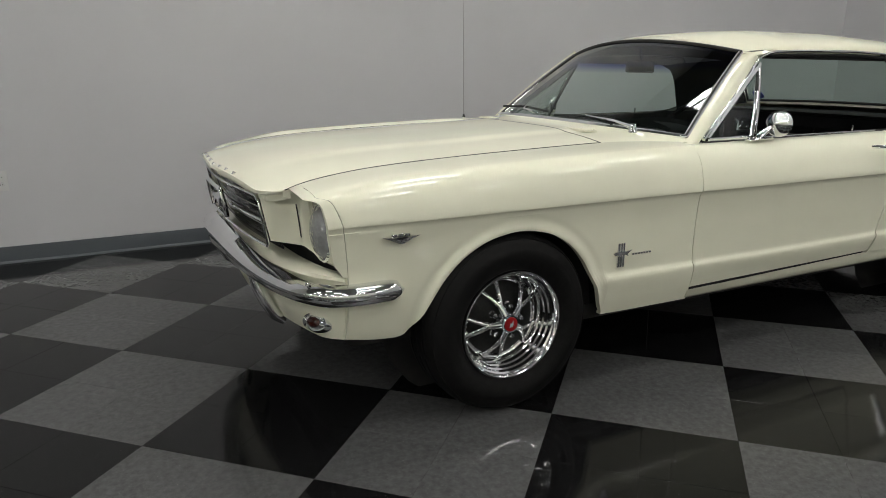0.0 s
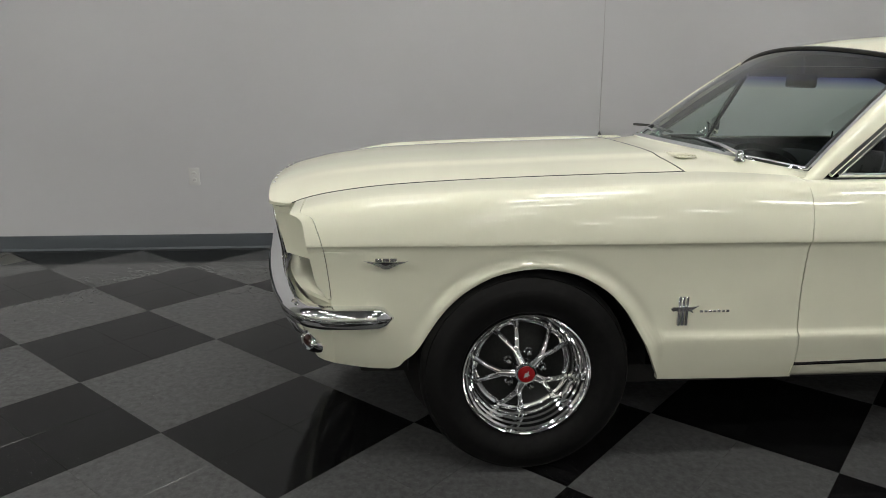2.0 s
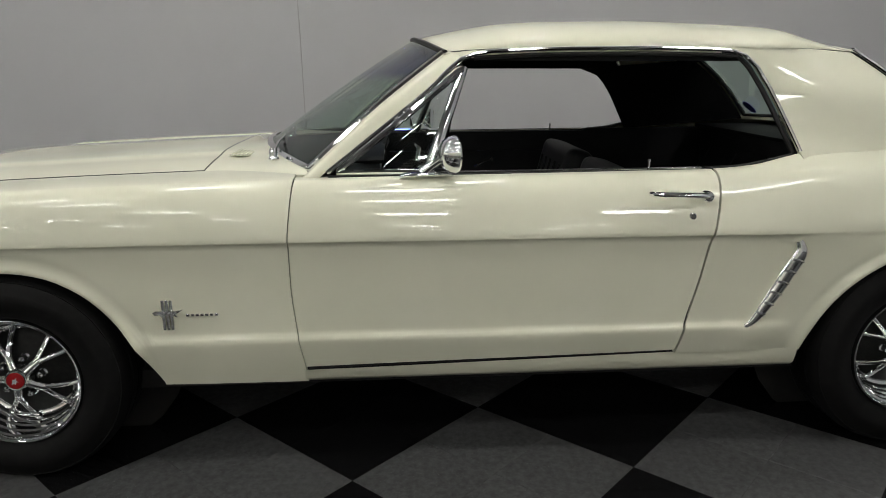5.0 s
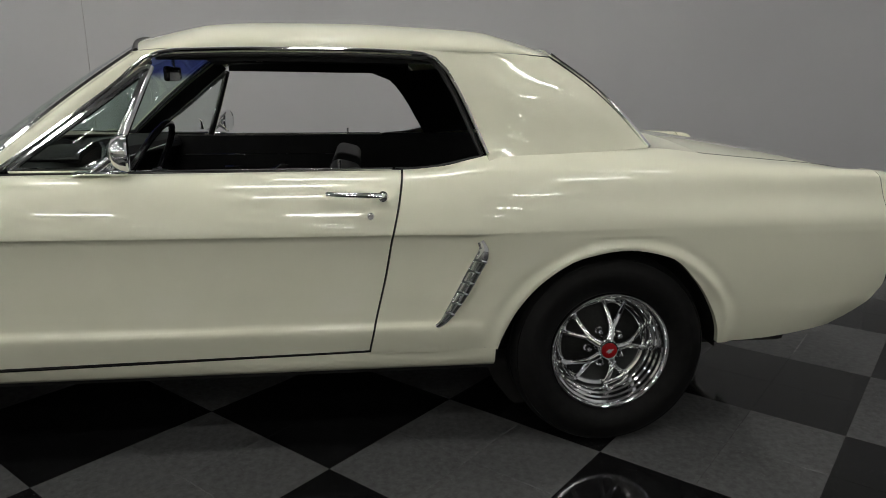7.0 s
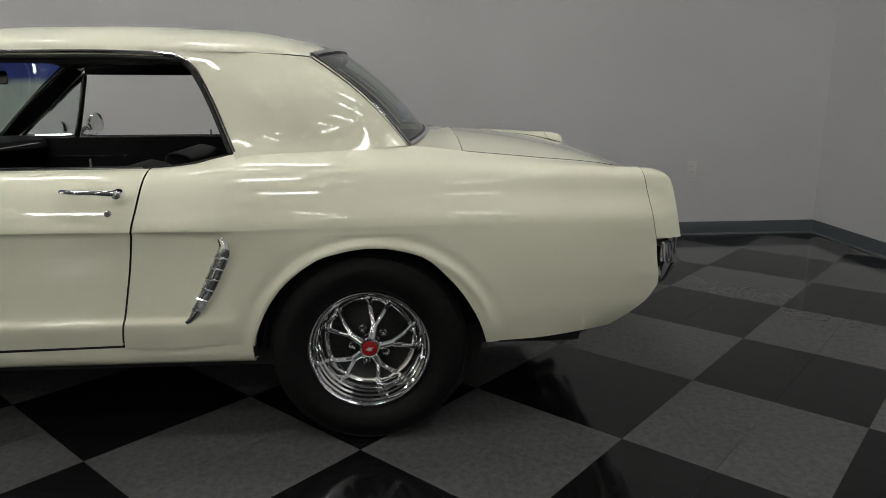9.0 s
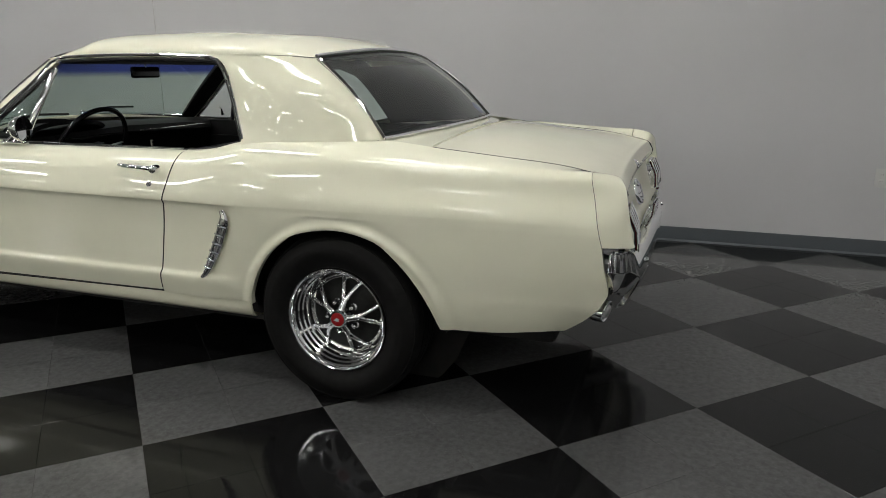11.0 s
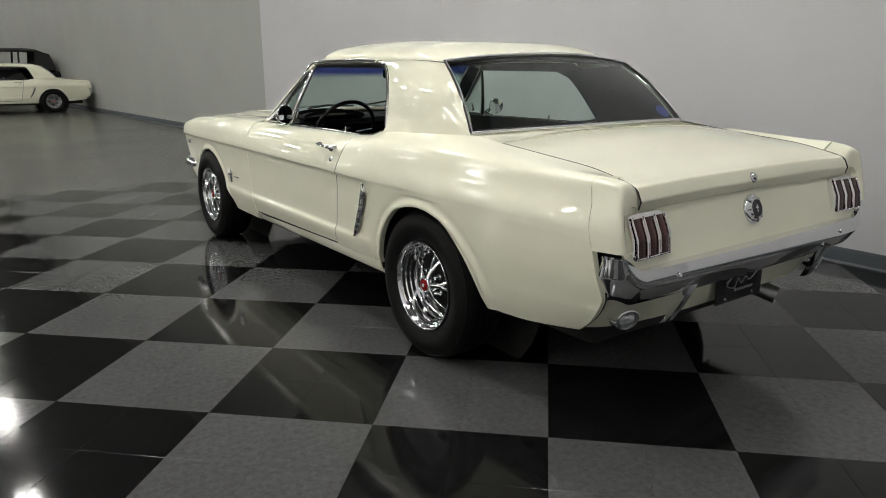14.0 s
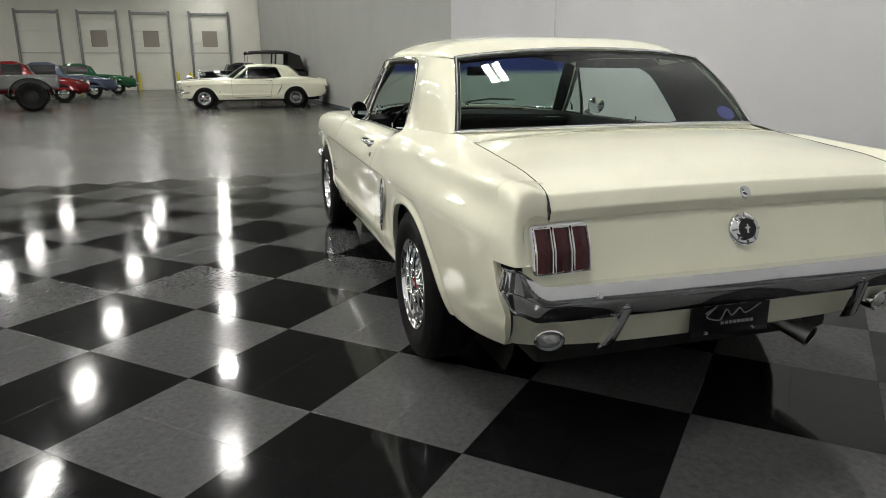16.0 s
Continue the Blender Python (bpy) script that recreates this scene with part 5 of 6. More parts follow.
    for i, p in enumerate(path):
        d = path[min(i + 1, len(path) - 1)] - path[max(i - 1, 0)]
        nrm = np.array([d[1], -d[0], 0])
        nrm /= np.linalg.norm(nrm)
        wrap = np.clip((abs(p[1]) - 0.69) / 0.10, 0, 1)
        front_taper = np.clip((3.700 - p[0]) / 0.02, 0, 1)
        deep = 0.024 - 0.03 * p[1] * p[1] * (1 - wrap)
        wrap = wrap * wrap * (3 - 2 * wrap)
        zt, zb = lerp(0.604, 0.658, wrap), lerp(0.478, 0.502, wrap)
        prof = [(o2, lerp(zb, zt, f)) for o2, f in [(-0.034 - deep * (1 - wrap) + 0.018 * wrap, 0.90), (-0.030 - deep * (1 - wrap) + 0.022 * wrap, 0.97), (-0.009 + 0.006 * wrap, 0.97), (-0.006, 0.90), (0.005, 0.55), (0.003, 0.51), (-0.010, 0.36), (-0.023, 0.20), (-0.036, 0.07), (-0.050, 0.0), (-0.052, 0.25), (-0.034, 0.6)]]
        mid = 0.595
        secs.append([(p[0] + nrm[0] * o2, p[1] + nrm[1] * o2, lerp(z, mid + (z - mid) * 0.82, front_taper)) for o2, z in prof])
    bumper = part("rear_bumper", sweep(secs), CHROME, car, "chrome rear bumper", smooth=42)
    for y in (-0.537, 0.537):
        b3 = lathe([(0.0, 0.008), (0.007, 0.007), (0.010, 0.002), (0.011, -0.004)], axis="X", steps=16)
        o = part("bumper_bolt", b3, CHROME, bumper)
        o.matrix_basis = pose(3.788 + 0.008 * (abs(y) < 0.3), y, 0.566, 0, -18, 0)
    # rear valance, guards, plate, exhaust
    rows = []
    for u in np.linspace(-1, 1, 61):
        k2 = max(0.0, (abs(u) - 0.86) / 0.14)
        y = 0.735 * u
        bow = 0.09 * (abs(y) / 0.74) ** 4
        col = []
        for z in np.linspace(0.55, 0.352, 11):
            mid = np.array([3.722 - 0.40 * (0.55 - z) - bow * lerp(0.4, 1, (0.55 - z) / 0.2), y, z])
            end = np.array([float(tail_edge(z)) + 0.007, math.copysign(0.724 + (z - 0.35) * 0.28, u), z + 0.012])
            col.append(lerp(mid, end, k2 ** 1.5))
        rows.append(col)
    part("rear_valance", sheet(rows, 0.02, inward=(-1, 0, 0)), CREAM, car)
    for side in (-1, 1):
        gap = [(float(tail_edge(z)) + 0.002, side * (0.727 + (z - 0.35) * 0.28), z + 0.006) for z in np.linspace(0.352, 0.52, 12)]
        part("valance_gap", tube(gap, 0.0036, 6, up=(0, 1, 0)), SEAL, car)
    for side in (-1, 1):
        secs = []
        for x, y, z, w in ((3.776, 0.436, 0.512, 0.013), (3.762, 0.443, 0.478, 0.015), (3.738, 0.455, 0.425, 0.018), (3.716, 0.464, 0.380, 0.021), (3.704, 0.467, 0.366, 0.016)):
            secs.append([(x + 0.016 * c, side * y + w * d, z + 0.006 * c) for c, d in ((-1, -1), (0.3, -1), (0.85, -0.6), (1, 0), (0.85, 0.6), (0.3, 1), (-1, 1))])
        part("bumper_guard", sweep(secs), CHROME, bumper, "chrome bumper guard")
    pl = block(3.683, 3.689, -0.152, 0.152, 0.350, 0.498, 0.002, 1)
    plate = part("dealer_plate", pl, BLACK_GLOSS, car, "black plate with grey scrawl and bars")
    sc = line([(3.694, -0.10, 0.432), (3.694, -0.06, 0.452), (3.694, -0.095, 0.422), (3.694, -0.045, 0.405), (3.694, -0.02, 0.440), (3.694, 0.0, 0.418), (3.694, 0.03, 0.440), (3.694, 0.05, 0.422), (3.694, 0.11, 0.450)], 60)
    part("plate_scrawl", tube([tuple(q) for q in sc], 0.0024, 5), GREY_INK, plate)
    bars = bmesh.new()
    for k in range(8):
        block(3.6885, 3.6905, -0.035 + k * 0.016, -0.024 + k * 0.016, 0.388, 0.398, 0, 1, bars)
    part("plate_bars", bars, GREY_INK, plate, smooth=0)
    for y in (-0.09, 0.09):
        o = part("plate_screw", lathe([(0.0, 0.004), (0.006, 0.003), (0.007, 0.0)], axis="X", steps=12), CHROME, plate)
        o.matrix_basis = pose(3.689, y, 0.365)
    ex = part("exhaust_tip", tube([(3.38, 0.31, 0.340), (3.50, 0.348, 0.314), (3.630, 0.400, 0.270)], [0.036, 0.037, 0.037], 24, caps=False), STEEL, car, "dark steel exhaust tip")
    part("exhaust_bore", tube([(3.40, 0.318, 0.335), (3.627, 0.3990, 0.272)], 0.0335, 24, caps=False), UNDER, ex)

    # nose: bumper, valance, stone pan, grille, lamps
    half = line([(-0.385, 0.806, 0), (-0.42, 0.816, 0), (-0.48, 0.821, 0), (-0.56, 0.816, 0), (-0.625, 0.794, 0), (-0.672, 0.746, 0), (-0.712, 0.67, 0), (-0.775, 0.46, 0), (-0.814, 0.23, 0), (-0.834, 0.0, 0)], 48)
    path = np.r_[half * np.array([1, -1, 1]), half[-2::-1]]
    blade_top = pchip([0, 0.2, 0.47, 0.70, 0.80], [0.624, 0.596, 0.552, 0.536, 0.536])
    blade_low = pchip([0, 0.2, 0.45, 0.66, 0.80], [0.510, 0.498, 0.482, 0.470, 0.465])
    secs = []
    for i, p in enumerate(path):
        d = path[min(i + 1, len(path) - 1)] - path[max(i - 1, 0)]
        nrm = np.array([-d[1], d[0], 0])
        nrm /= np.linalg.norm(nrm)
        e = np.clip((p[0] + 0.425) / 0.041, 0, 1)
        k = math.sqrt(max(0.03, 1 - e * e))
        flat = np.clip((0.74 - abs(p[1])) / 0.12, 0, 1)
        blade = [(-0.030, 0.62), (-0.042, 0.96), (-0.032, 1.0), (0.002, 0.65), (0.012, 0.1), (0.010, -0.5), (0.002, -0.86), (-0.012, -1.0), (-0.030, -0.84), (-0.034, 0.0)]
        round_end = [(-0.030, 0.70), (-0.022, 1.0), (-0.006, 0.94), (0.007, 0.70), (0.015, 0.28), (0.015, -0.28), (0.007, -0.70), (-0.006, -0.94), (-0.022, -1.0), (-0.034, 0.0)]
        prof = [(lerp(a2[0], b2[0], flat), lerp(a2[1], b2[1], flat)) for a2, b2 in zip(round_end, blade)]
        zt, zb = float(blade_top(abs(p[1]))), float(blade_low(abs(p[1])))
        secs.append([(p[0] + nrm[0] * (o2 * lerp(0.5, 1, k) - 0.010 * (1 - k)), p[1] + nrm[1] * (o2 * lerp(0.5, 1, k) - 0.010 * (1 - k)), (zt + zb) / 2 + z * k * (zt - zb) / 2) for o2, z in prof])
    bumper = part("front_bumper", sweep(secs), CHROME, car, "chrome front bumper", smooth=35)
    for side in (-1, 1):
        for x, y in ((-0.760, 0.46), (-0.676, 0.74)):
            o = part("bumper_bolt", lathe([(0.0, 0.012), (0.008, 0.010), (0.011, 0.003), (0.012, -0.004)], axis="Z", steps=16), CHROME, bumper)
            o.matrix_basis = pose(x, side * y, 0.538) @ Matrix.Diagonal((0.7, 0.7, 0.6, 1))
        gd = tube([(-0.772, side * 0.412, 0.495), (-0.760, side * 0.415, 0.450), (-0.736, side * 0.419, 0.396), (-0.704, side * 0.422, 0.338), (-0.676, side * 0.423, 0.312)], [0.016, 0.020, 0.021, 0.020, 0.012], 12, up=(0, 1, 0), flat=1.2)
        part("bumper_guard", gd, CHROME, bumper, "chrome bumper guard")
        tl = part("turn_lamp", lathe([(0.0, -0.010), (0.020, -0.009), (0.030, -0.002), (0.036, -0.006), (0.042, 0.010), (0.040, 0.03)], axis="X", steps=28), CHROME, car, "oval chrome turn lamp")
        tl.matrix_basis = pose(-0.640, side * 0.682, 0.390, 0, 24, side * -30) @ Matrix.Diagonal((1.1, 1.35, 0.78, 1))
        part("amber_lens", lathe([(0.0, -0.013), (0.018, -0.011), (0.026, -0.003)], axis="X", steps=24), AMBER, tl, "small amber lens")
    cv = pchip([0, 0.3, 0.5, 0.66, 0.735, 0.775], [-0.765, -0.752, -0.722, -0.670, -0.625, -0.566])
    rows = []
    for y in np.linspace(-0.775, 0.775, 61):
        x = float(cv(abs(y)))
        k2 = (abs(y) / 0.775) ** 6
        rows.append([(x + 0.20 * (0.52 - z) * (1 - k2) + 0.25 * max(0, 0.40 - z) * (1 - k2), y * (1 - 0.28 * (0.52 - z)), z) for z in np.linspace(0.52, 0.336, 9)])
    part("front_valance", sheet(rows, 0.02, inward=(1, 0, 0)), CREAM, car)
    cp = pchip([0, 0.3, 0.5, 0.67, 0.778], [-0.745, -0.725, -0.690, -0.634, -0.562])
    rows = []
    for y in np.linspace(-0.776, 0.776, 61):
        x = float(cp(abs(y)))
        k2 = (abs(y) / 0.776) ** 3
        dz = 0.012 * math.cos(min(1.0, abs(y) / 0.5) * math.pi)
        rows.append([(x + 0.075 - 0.05 * k2, y, 0.566 + dz), (x + 0.055 - 0.04 * k2, y, 0.568 + dz), (x + 0.026 - 0.018 * k2, y, 0.566 + dz), (x + 0.002 - 0.008 * k2, y, 0.561 + dz), (x - 0.014 + 0.008 * k2, y, 0.551 + dz), (x - 0.018 + 0.014 * k2, y, 0.538), (x - 0.010 + 0.012 * k2, y, 0.525), (x + 0.004, y, 0.510)])
    part("stone_pan", sheet(rows, 0.01, inward=(1, 0, 0)), CREAM, car)

    rows = [[(-0.665 + 0.16 * (abs(y) / 0.72) ** 2, y, z) for z in (0.53, 0.58, 0.63)] for y in np.linspace(-0.72, 0.72, 15)]
    part("pan_backing", sheet(rows), UNDER, car)

    # grille opening
    def grille_x(y, z, d=0.0):
        return -0.775 + 0.045 * (abs(y) / 0.50) ** 1.6 - 0.17 * (z - 0.61) + d
    back = sheet([[(grille_x(y, z, 0.045), y, z) for z in np.linspace(0.590, 0.790, 4)] for y in np.linspace(-0.504, 0.504, 13)])
    grille = part("grille", back, BLACK_GLOSS, car, "black grille with thin bright bars")
    for k in range(5):
        z = 0.630 + 0.030 * k
        part("grille_bar", tube([(grille_x(y, z, 0.028), y, z) for y in np.linspace(-0.495, 0.495, 15)], 0.0020, 6), STEEL if k % 2 else WHEEL_DARK, grille)
    ring = [(grille_x(y, 0.604), y, 0.604) for y in np.linspace(-0.485, 0.485, 17)]
    ring += [(grille_x(0.498, z), 0.498, z) for z in (0.615, 0.66, 0.71, 0.755)]
    ring += [(grille_x(y, 0.775), y, 0.775) for y in np.linspace(0.485, -0.485, 17)]
    ring += [(grille_x(0.498, z), -0.498, z) for z in (0.755, 0.71, 0.66, 0.615)] + [ring[0]]
    part("grille_frame", tube(ring, 0.0055, 8, up=(1, 0, 0)), CHROME, grille, "chrome grille surround")
    cor = [(grille_x(0, z, -0.012), y, z) for y, z in [(-0.125, 0.640), (0.125, 0.640), (0.140, 0.690), (0.125, 0.742), (-0.125, 0.742), (-0.140, 0.690), (-0.125, 0.640)]]
    part("grille_corral", tube(cor, 0.009, 8, up=(1, 0, 0)), CHROME, grille)
    run = [(-0.080, 0.0), (-0.060, 0.020), (-0.020, 0.018), (0.030, 0.022), (0.060, 0.034), (0.085, 0.026), (0.060, 0.006), (0.050, -0.024), (0.030, -0.004), (-0.020, -0.006), (-0.040, -0.028), (-0.046, -0.004)]
    part("grille_shape", polygon_plate(run, 0.014, lambda p, q, h: (grille_x(0, 0.69) - 0.004 - h, -p, 0.690 + q)), CHROME, grille, smooth=0)
    for sgn in (-1, 1):
        part("grille_side_bar", tube([(grille_x(y, 0.69, 0.006), sgn * y, 0.690) for y in np.linspace(0.14, 0.49, 8)], 0.006, 8), CHROME, grille)
    for side in (-1, 1):
        # panel between grille and lamp, turned towards the lamp
        rows = []
        for f in np.linspace(0, 1, 14):
            col = []
            for v in np.linspace(0, 1, 9):
                a = np.array([lerp(-0.724, -0.760, v), lerp(0.502, 0.522, v), lerp(0.625, 0.790, v)])
                b2 = np.array([lerp(-0.632, -0.650, v), 0.560, lerp(0.612, 0.792, v)])
                c = np.array([lerp(-0.606, -0.622, v), lerp(0.612, 0.590, v), lerp(0.590, 0.794, v)])
                q = lerp(a, b2, f * 1.5) if f < 0.667 else lerp(b2, c, f * 3 - 2)
                q = q + np.array([0.004, 0.004, 0]) * math.sin(math.pi * min(1, f * 1.5))
                col.append((q[0], side * q[1], q[2]))
            rows.append(col)
        panel = part("lamp_side_panel", sheet(rows, 0.012, inward=(1, 0, 0)), CREAM, car)
        part("panel_groove", tube([(lerp(-0.638, -0.650, v), side * (0.5595 + 0.002 * math.sin(math.pi * v)), lerp(0.640, 0.750, v)) for v in np.linspace(0, 1, 8)], 0.0022, 6, up=(0, 1, 0)), SEAL, panel)
        cy, cz = 0.664, 0.674
        loops = []
        for s in np.linspace(0, 1, 9):
            lp = []
            for k in range(48):
                a = 2 * math.pi * k / 48
                c, d = math.cos(a), math.sin(a)
                e = 2 / lerp(3.6, 2.0, min(1, s * 1.3))
                hy = lerp(0.112, 0.0905, s ** 0.8)
                hz = lerp(0.108, 0.0905, s ** 0.8)
                oy, oz = lerp(0.672, cy, s), lerp(0.684, cz, s)
                yy = oy + hy * math.copysign(abs(c) ** e, c)
                zz = oz + hz * math.copysign(abs(d) ** e, d)
                xo = lerp(-0.606, float(nose_edge(zz)) + 0.006, min(1, max(0, (yy - 0.575) / 0.15)))
                xi = -0.598
                lp.append((lerp(xo, xi, s ** 1.2), side * yy, zz))
            loops.append(lp)
        back = [[(-0.597 - 0.030 * max(0.0, (z - 0.74) / 0.06), side * y, z) for z in np.linspace(0.592, 0.792, 9)] for y in np.linspace(0.550, 0.762, 9)]
        part("bucket_back", sheet(back, 0.01, inward=(1, 0, 0)), CREAM, car)
        part("lamp_bucket", sheet(np.array(loops).transpose(1, 0, 2), close_u=True, flip=side > 0), CREAM, car, smooth=50)
        lens = lathe([(0.0, -0.034), (0.03, -0.032), (0.06, -0.024), (0.080, -0.008), (0.086, 0.006)], axis="X", steps=40)
        o = part("headlamp", lathe([(0.092, 0.01), (0.094, -0.004), (0.089, -0.010), (0.084, -0.004), (0.084, 0.012)], axis="X", steps=40, closed=True), CHROME, car, "round headlamp with ribbed lens")
        o.matrix_basis = pose(-0.600, side * cy, cz)
        part("lamp_lens", lens, LENS_CLEAR, o, "ribbed clear glass lens")

    # mirrors
    for side, yy in ((-1, 0.785), (1, 0.785)):
        base = tube([(1.150, side * 0.765, 0.894), (1.165, side * 0.765, 0.896), (1.220, side * 0.765, 0.899), (1.285, side * 0.765, 0.897), (1.300, side * 0.765, 0.895)], [0.010, 0.019, 0.021, 0.018, 0.009], 12, flat=0.42)
        mir = part("wing_mirror", base, CHROME, car, "round chrome door mirror")
        part("mirror_stem", tube([(1.215, side * 0.765, 0.905), (1.245, side * 0.770, 0.926), (1.280, side * 0.780, 0.950)], [0.018, 0.013, 0.012], 10), CHROME, mir)
        head = lathe([(0.0, -0.040), (0.022, -0.038), (0.045, -0.026), (0.056, -0.008), (0.060, 0.008), (0.057, 0.014), (0.053, 0.012)], axis="X", steps=36)
        h = part("mirror_head", head, CHROME, mir)
        h.matrix_basis = pose(1.300, side * yy, 0.957, 0, 0, side * -14) @ Matrix.Diagonal((1.0, 0.9, 0.9, 1))
        gl = part("mirror_glass", lathe([(0.0, 0.0105), (0.054, 0.0105)], axis="X", steps=36), MIRROR, mir, smooth=0)
        gl.matrix_basis = h.matrix_basis.copy()

    # inside
    part("cabin_floor", block(0.30, 2.95, -0.70, 0.70, 0.22, 0.29, 0.02), UNDER, car)
    for side in (-1, 1):
        rows = [[(x, side * (0.700 - 0.02 * (z < 0.6)), z) for z in np.linspace(0.30, 0.890, 8)] for x in np.linspace(0.90, 2.07, 14)]
        card = part("door_card", sheet(rows, 0.02, inward=(0, side, 0)), TRIM_BLACK, car)
        part("arm_rest", block(1.45, 1.80, side * 0.69 - 0.03, side * 0.69 + 0.03, 0.62, 0.66, 0.012), TRIM_BLACK, card)
        part("sill_strip", tube([(x, side * 0.722, 0.897 + 0.002 * (x - 1.2)) for x in np.linspace(1.20, 2.06, 8)], 0.0032, 6), CHROME, card, "thin chrome sill strip")
        part("card_strip", tube([(x, side * 0.688, 0.800) for x in np.linspace(1.10, 1.86, 6)], 0.0026, 6), CHROME, card)
        part("window_crank", tube([(1.52, side * 0.690, 0.720), (1.52, side * 0.668, 0.722), (1.565, side * 0.664, 0.748), (1.600, side * 0.664, 0.758), (1.600, side * 0.640, 0.760)], [0.012, 0.008, 0.006, 0.006, 0.009], 8), CHROME, card, "chrome window crank")
        part("door_pull", tube([(1.30, side * 0.690, 0.742), (1.305, side * 0.664, 0.742), (1.36, side * 0.660, 0.742), (1.40, side * 0.664, 0.738)], [0.010, 0.008, 0.007, 0.005], 8), CHROME, card, "chrome door pull")
        part("lock_button", tube([(1.90, side * 0.715, 0.885), (1.90, side * 0.715, 0.925)], [0.004, 0.005], 8), CHROME, card)
        rows = [[(x, side * 0.700, z) for z in np.linspace(0.30, 0.90, 6)] for x in np.linspace(2.07, 2.70, 10)]
        part("rear_side_trim", sheet(rows, 0.02, inward=(0, side, 0)), TRIM_BLACK, car)
        rows = []
        for a in np.linspace(0, 1, 10):
            col = []
            for v in np.linspace(0, 1, 10):
                zf = lerp(1.19, 0.895, v)
                f = np.array([trim_edge(zf) if side > 0 else glass_edge_front(max(0.935, zf)) + 0.010, glass_edge_side(zf) - 0.022, zf])
                r = rear_window(0.985, v) - np.array([0.02, 0, 0.012])
                q = lerp(f, r, a)
                col.append((q[0], side * q[1], q[2]))
            rows.append(col)
        part("pillar_trim", sheet(rows), TRIM_BLACK, car)
        a = [(x, side * (roof_w(x) - 0.004), roof_z(x) - 0.012) for x in np.linspace(1.36, 2.20, 16)]
        b2 = [(x, side * (roof_w(x) - 0.008), (1.196 if side > 0 else 1.216) - 0.006 * (x - 1.36) / 0.7) for x in np.linspace(1.36, 2.20, 16)]
        strip(a, b2, TRIM_BLACK, "rail_trim", car, 0.012, n=3)
        inner = np.array([windscreen(0.955, v) + np.array([0.03, 0, -0.012]) for v in np.linspace(0, 1, 8)])
        outer = line([(0.945, 0.715, 0.895), (1.160, 0.655, 1.055), (1.350, 0.595, 1.205)], 8)
        for q in (inner, outer):
            q[:, 1] *= side
        strip(inner, outer, TRIM_BLACK, "pillar_lining", car, 0.0, n=3)
    # dash with a padded top, instrument hood and gloveless far side
    prof = [(0.70, 0.905), (0.90, 0.925), (1.02, 0.925), (1.075, 0.905), (1.085, 0.870), (1.055, 0.840), (1.040, 0.760), (1.000, 0.690), (0.80, 0.66)]
    secs = [[(x + 0.02 * abs(y), y, z - 0.03 * abs(y)) for x, z in prof] for y in np.linspace(-0.69, 0.69, 13)]
    dash = part("dashboard", sweep(secs), TRIM_BLACK, car, "black padded dashboard")
    pod = [[(lerp(0.93, 1.10, s), -0.36 + 0.20 * math.cos(a), 0.905 + 0.035 * math.sin(a)) for a in np.linspace(0, math.pi, 13)] for s in np.linspace(0, 1, 4)]
    part("instrument_hood", sheet(pod, 0.02), TRIM_BLACK, dash)
    part("dash_trim", tube([(1.088, y, 0.872) for y in np.linspace(-0.66, 0.66, 12)], 0.004, 6), CHROME, dash)
    whl = bmesh.new()
    c = pose(1.225, -0.36, 0.842, 0, -62, 0)
    ringp = [c @ Vector((0.195 * math.cos(a), 0.195 * math.sin(a), 0)) for a in np.linspace(0, 2 * math.pi, 49)]
    tube(ringp, 0.0115, 10, bm=whl, up=(0, 0.1, 1), caps=False)
    sw = part("steering_wheel", whl, BLACK_GLOSS, car, "thin black steering wheel with chrome spokes")
    for a in (math.radians(0), math.radians(180), math.radians(270)):
        pts = [c @ Vector((r * math.sin(a), r * math.cos(a), -0.035 + 0.035 * (r / 0.19))) for r in (0.02, 0.1, 0.19)]
        part("wheel_spoke", tube(pts, [0.014, 0.011, 0.009], 8, flat=0.4), STEEL, sw)
    part("horn_boss", tube([c @ Vector((0, 0, -0.06)), c @ Vector((0, 0, -0.02))], [0.05, 0.035], 20), TRIM_BLACK, sw)
    part("steering_column", tube([c @ Vector((0, 0, -0.28)), c @ Vector((0, 0, -0.05))], [0.03, 0.026], 14), TRIM_BLACK, sw)
    part("interior_mirror", block(1.245, 1.268, -0.095, 0.095, 1.150, 1.205, 0.012, 3), BLACK_GLOSS, car, "black interior mirror")
    part("mirror_stalk", tube([(1.262, 0, 1.19), (1.258, 0, 1.27)], 0.006, 8), CHROME, car)

    def seat(name, x, y, w, zt, lean, deep, label):
        cush = block(x, x + deep, y - w / 2, y + w / 2, 0.36, 0.52, 0.05, 4)
        s = part(name, cush, TRIM_BLACK, car, label)
        back = block(-0.06, 0.06, -w / 2, w / 2, 0.0, zt, 0.045, 4)
        o = part("backrest", back, TRIM_BLACK, s)
        o.matrix_basis = pose(x + deep - 0.03, y, 0.44, 0, lean, 0)
        for k in range(5):
            yy = -w / 2 + 0.08 + k * (w - 0.16) / 4
            part("seat_piping", tube([(-0.062, yy, 0.08), (-0.064, yy, zt - 0.08)], 0.006, 6), TRIM_BLACK, o)
        return s
    seat("front_seat", 1.34, -0.36, 0.52, 0.43, 14, 0.50, "black vinyl bucket seat")
    seat("front_seat", 1.34, 0.36, 0.52, 0.43, 14, 0.50, "black vinyl bucket seat")
    seat("rear_seat", 2.12, 0.0, 1.20, 0.48, 24, 0.46, "black vinyl rear bench")
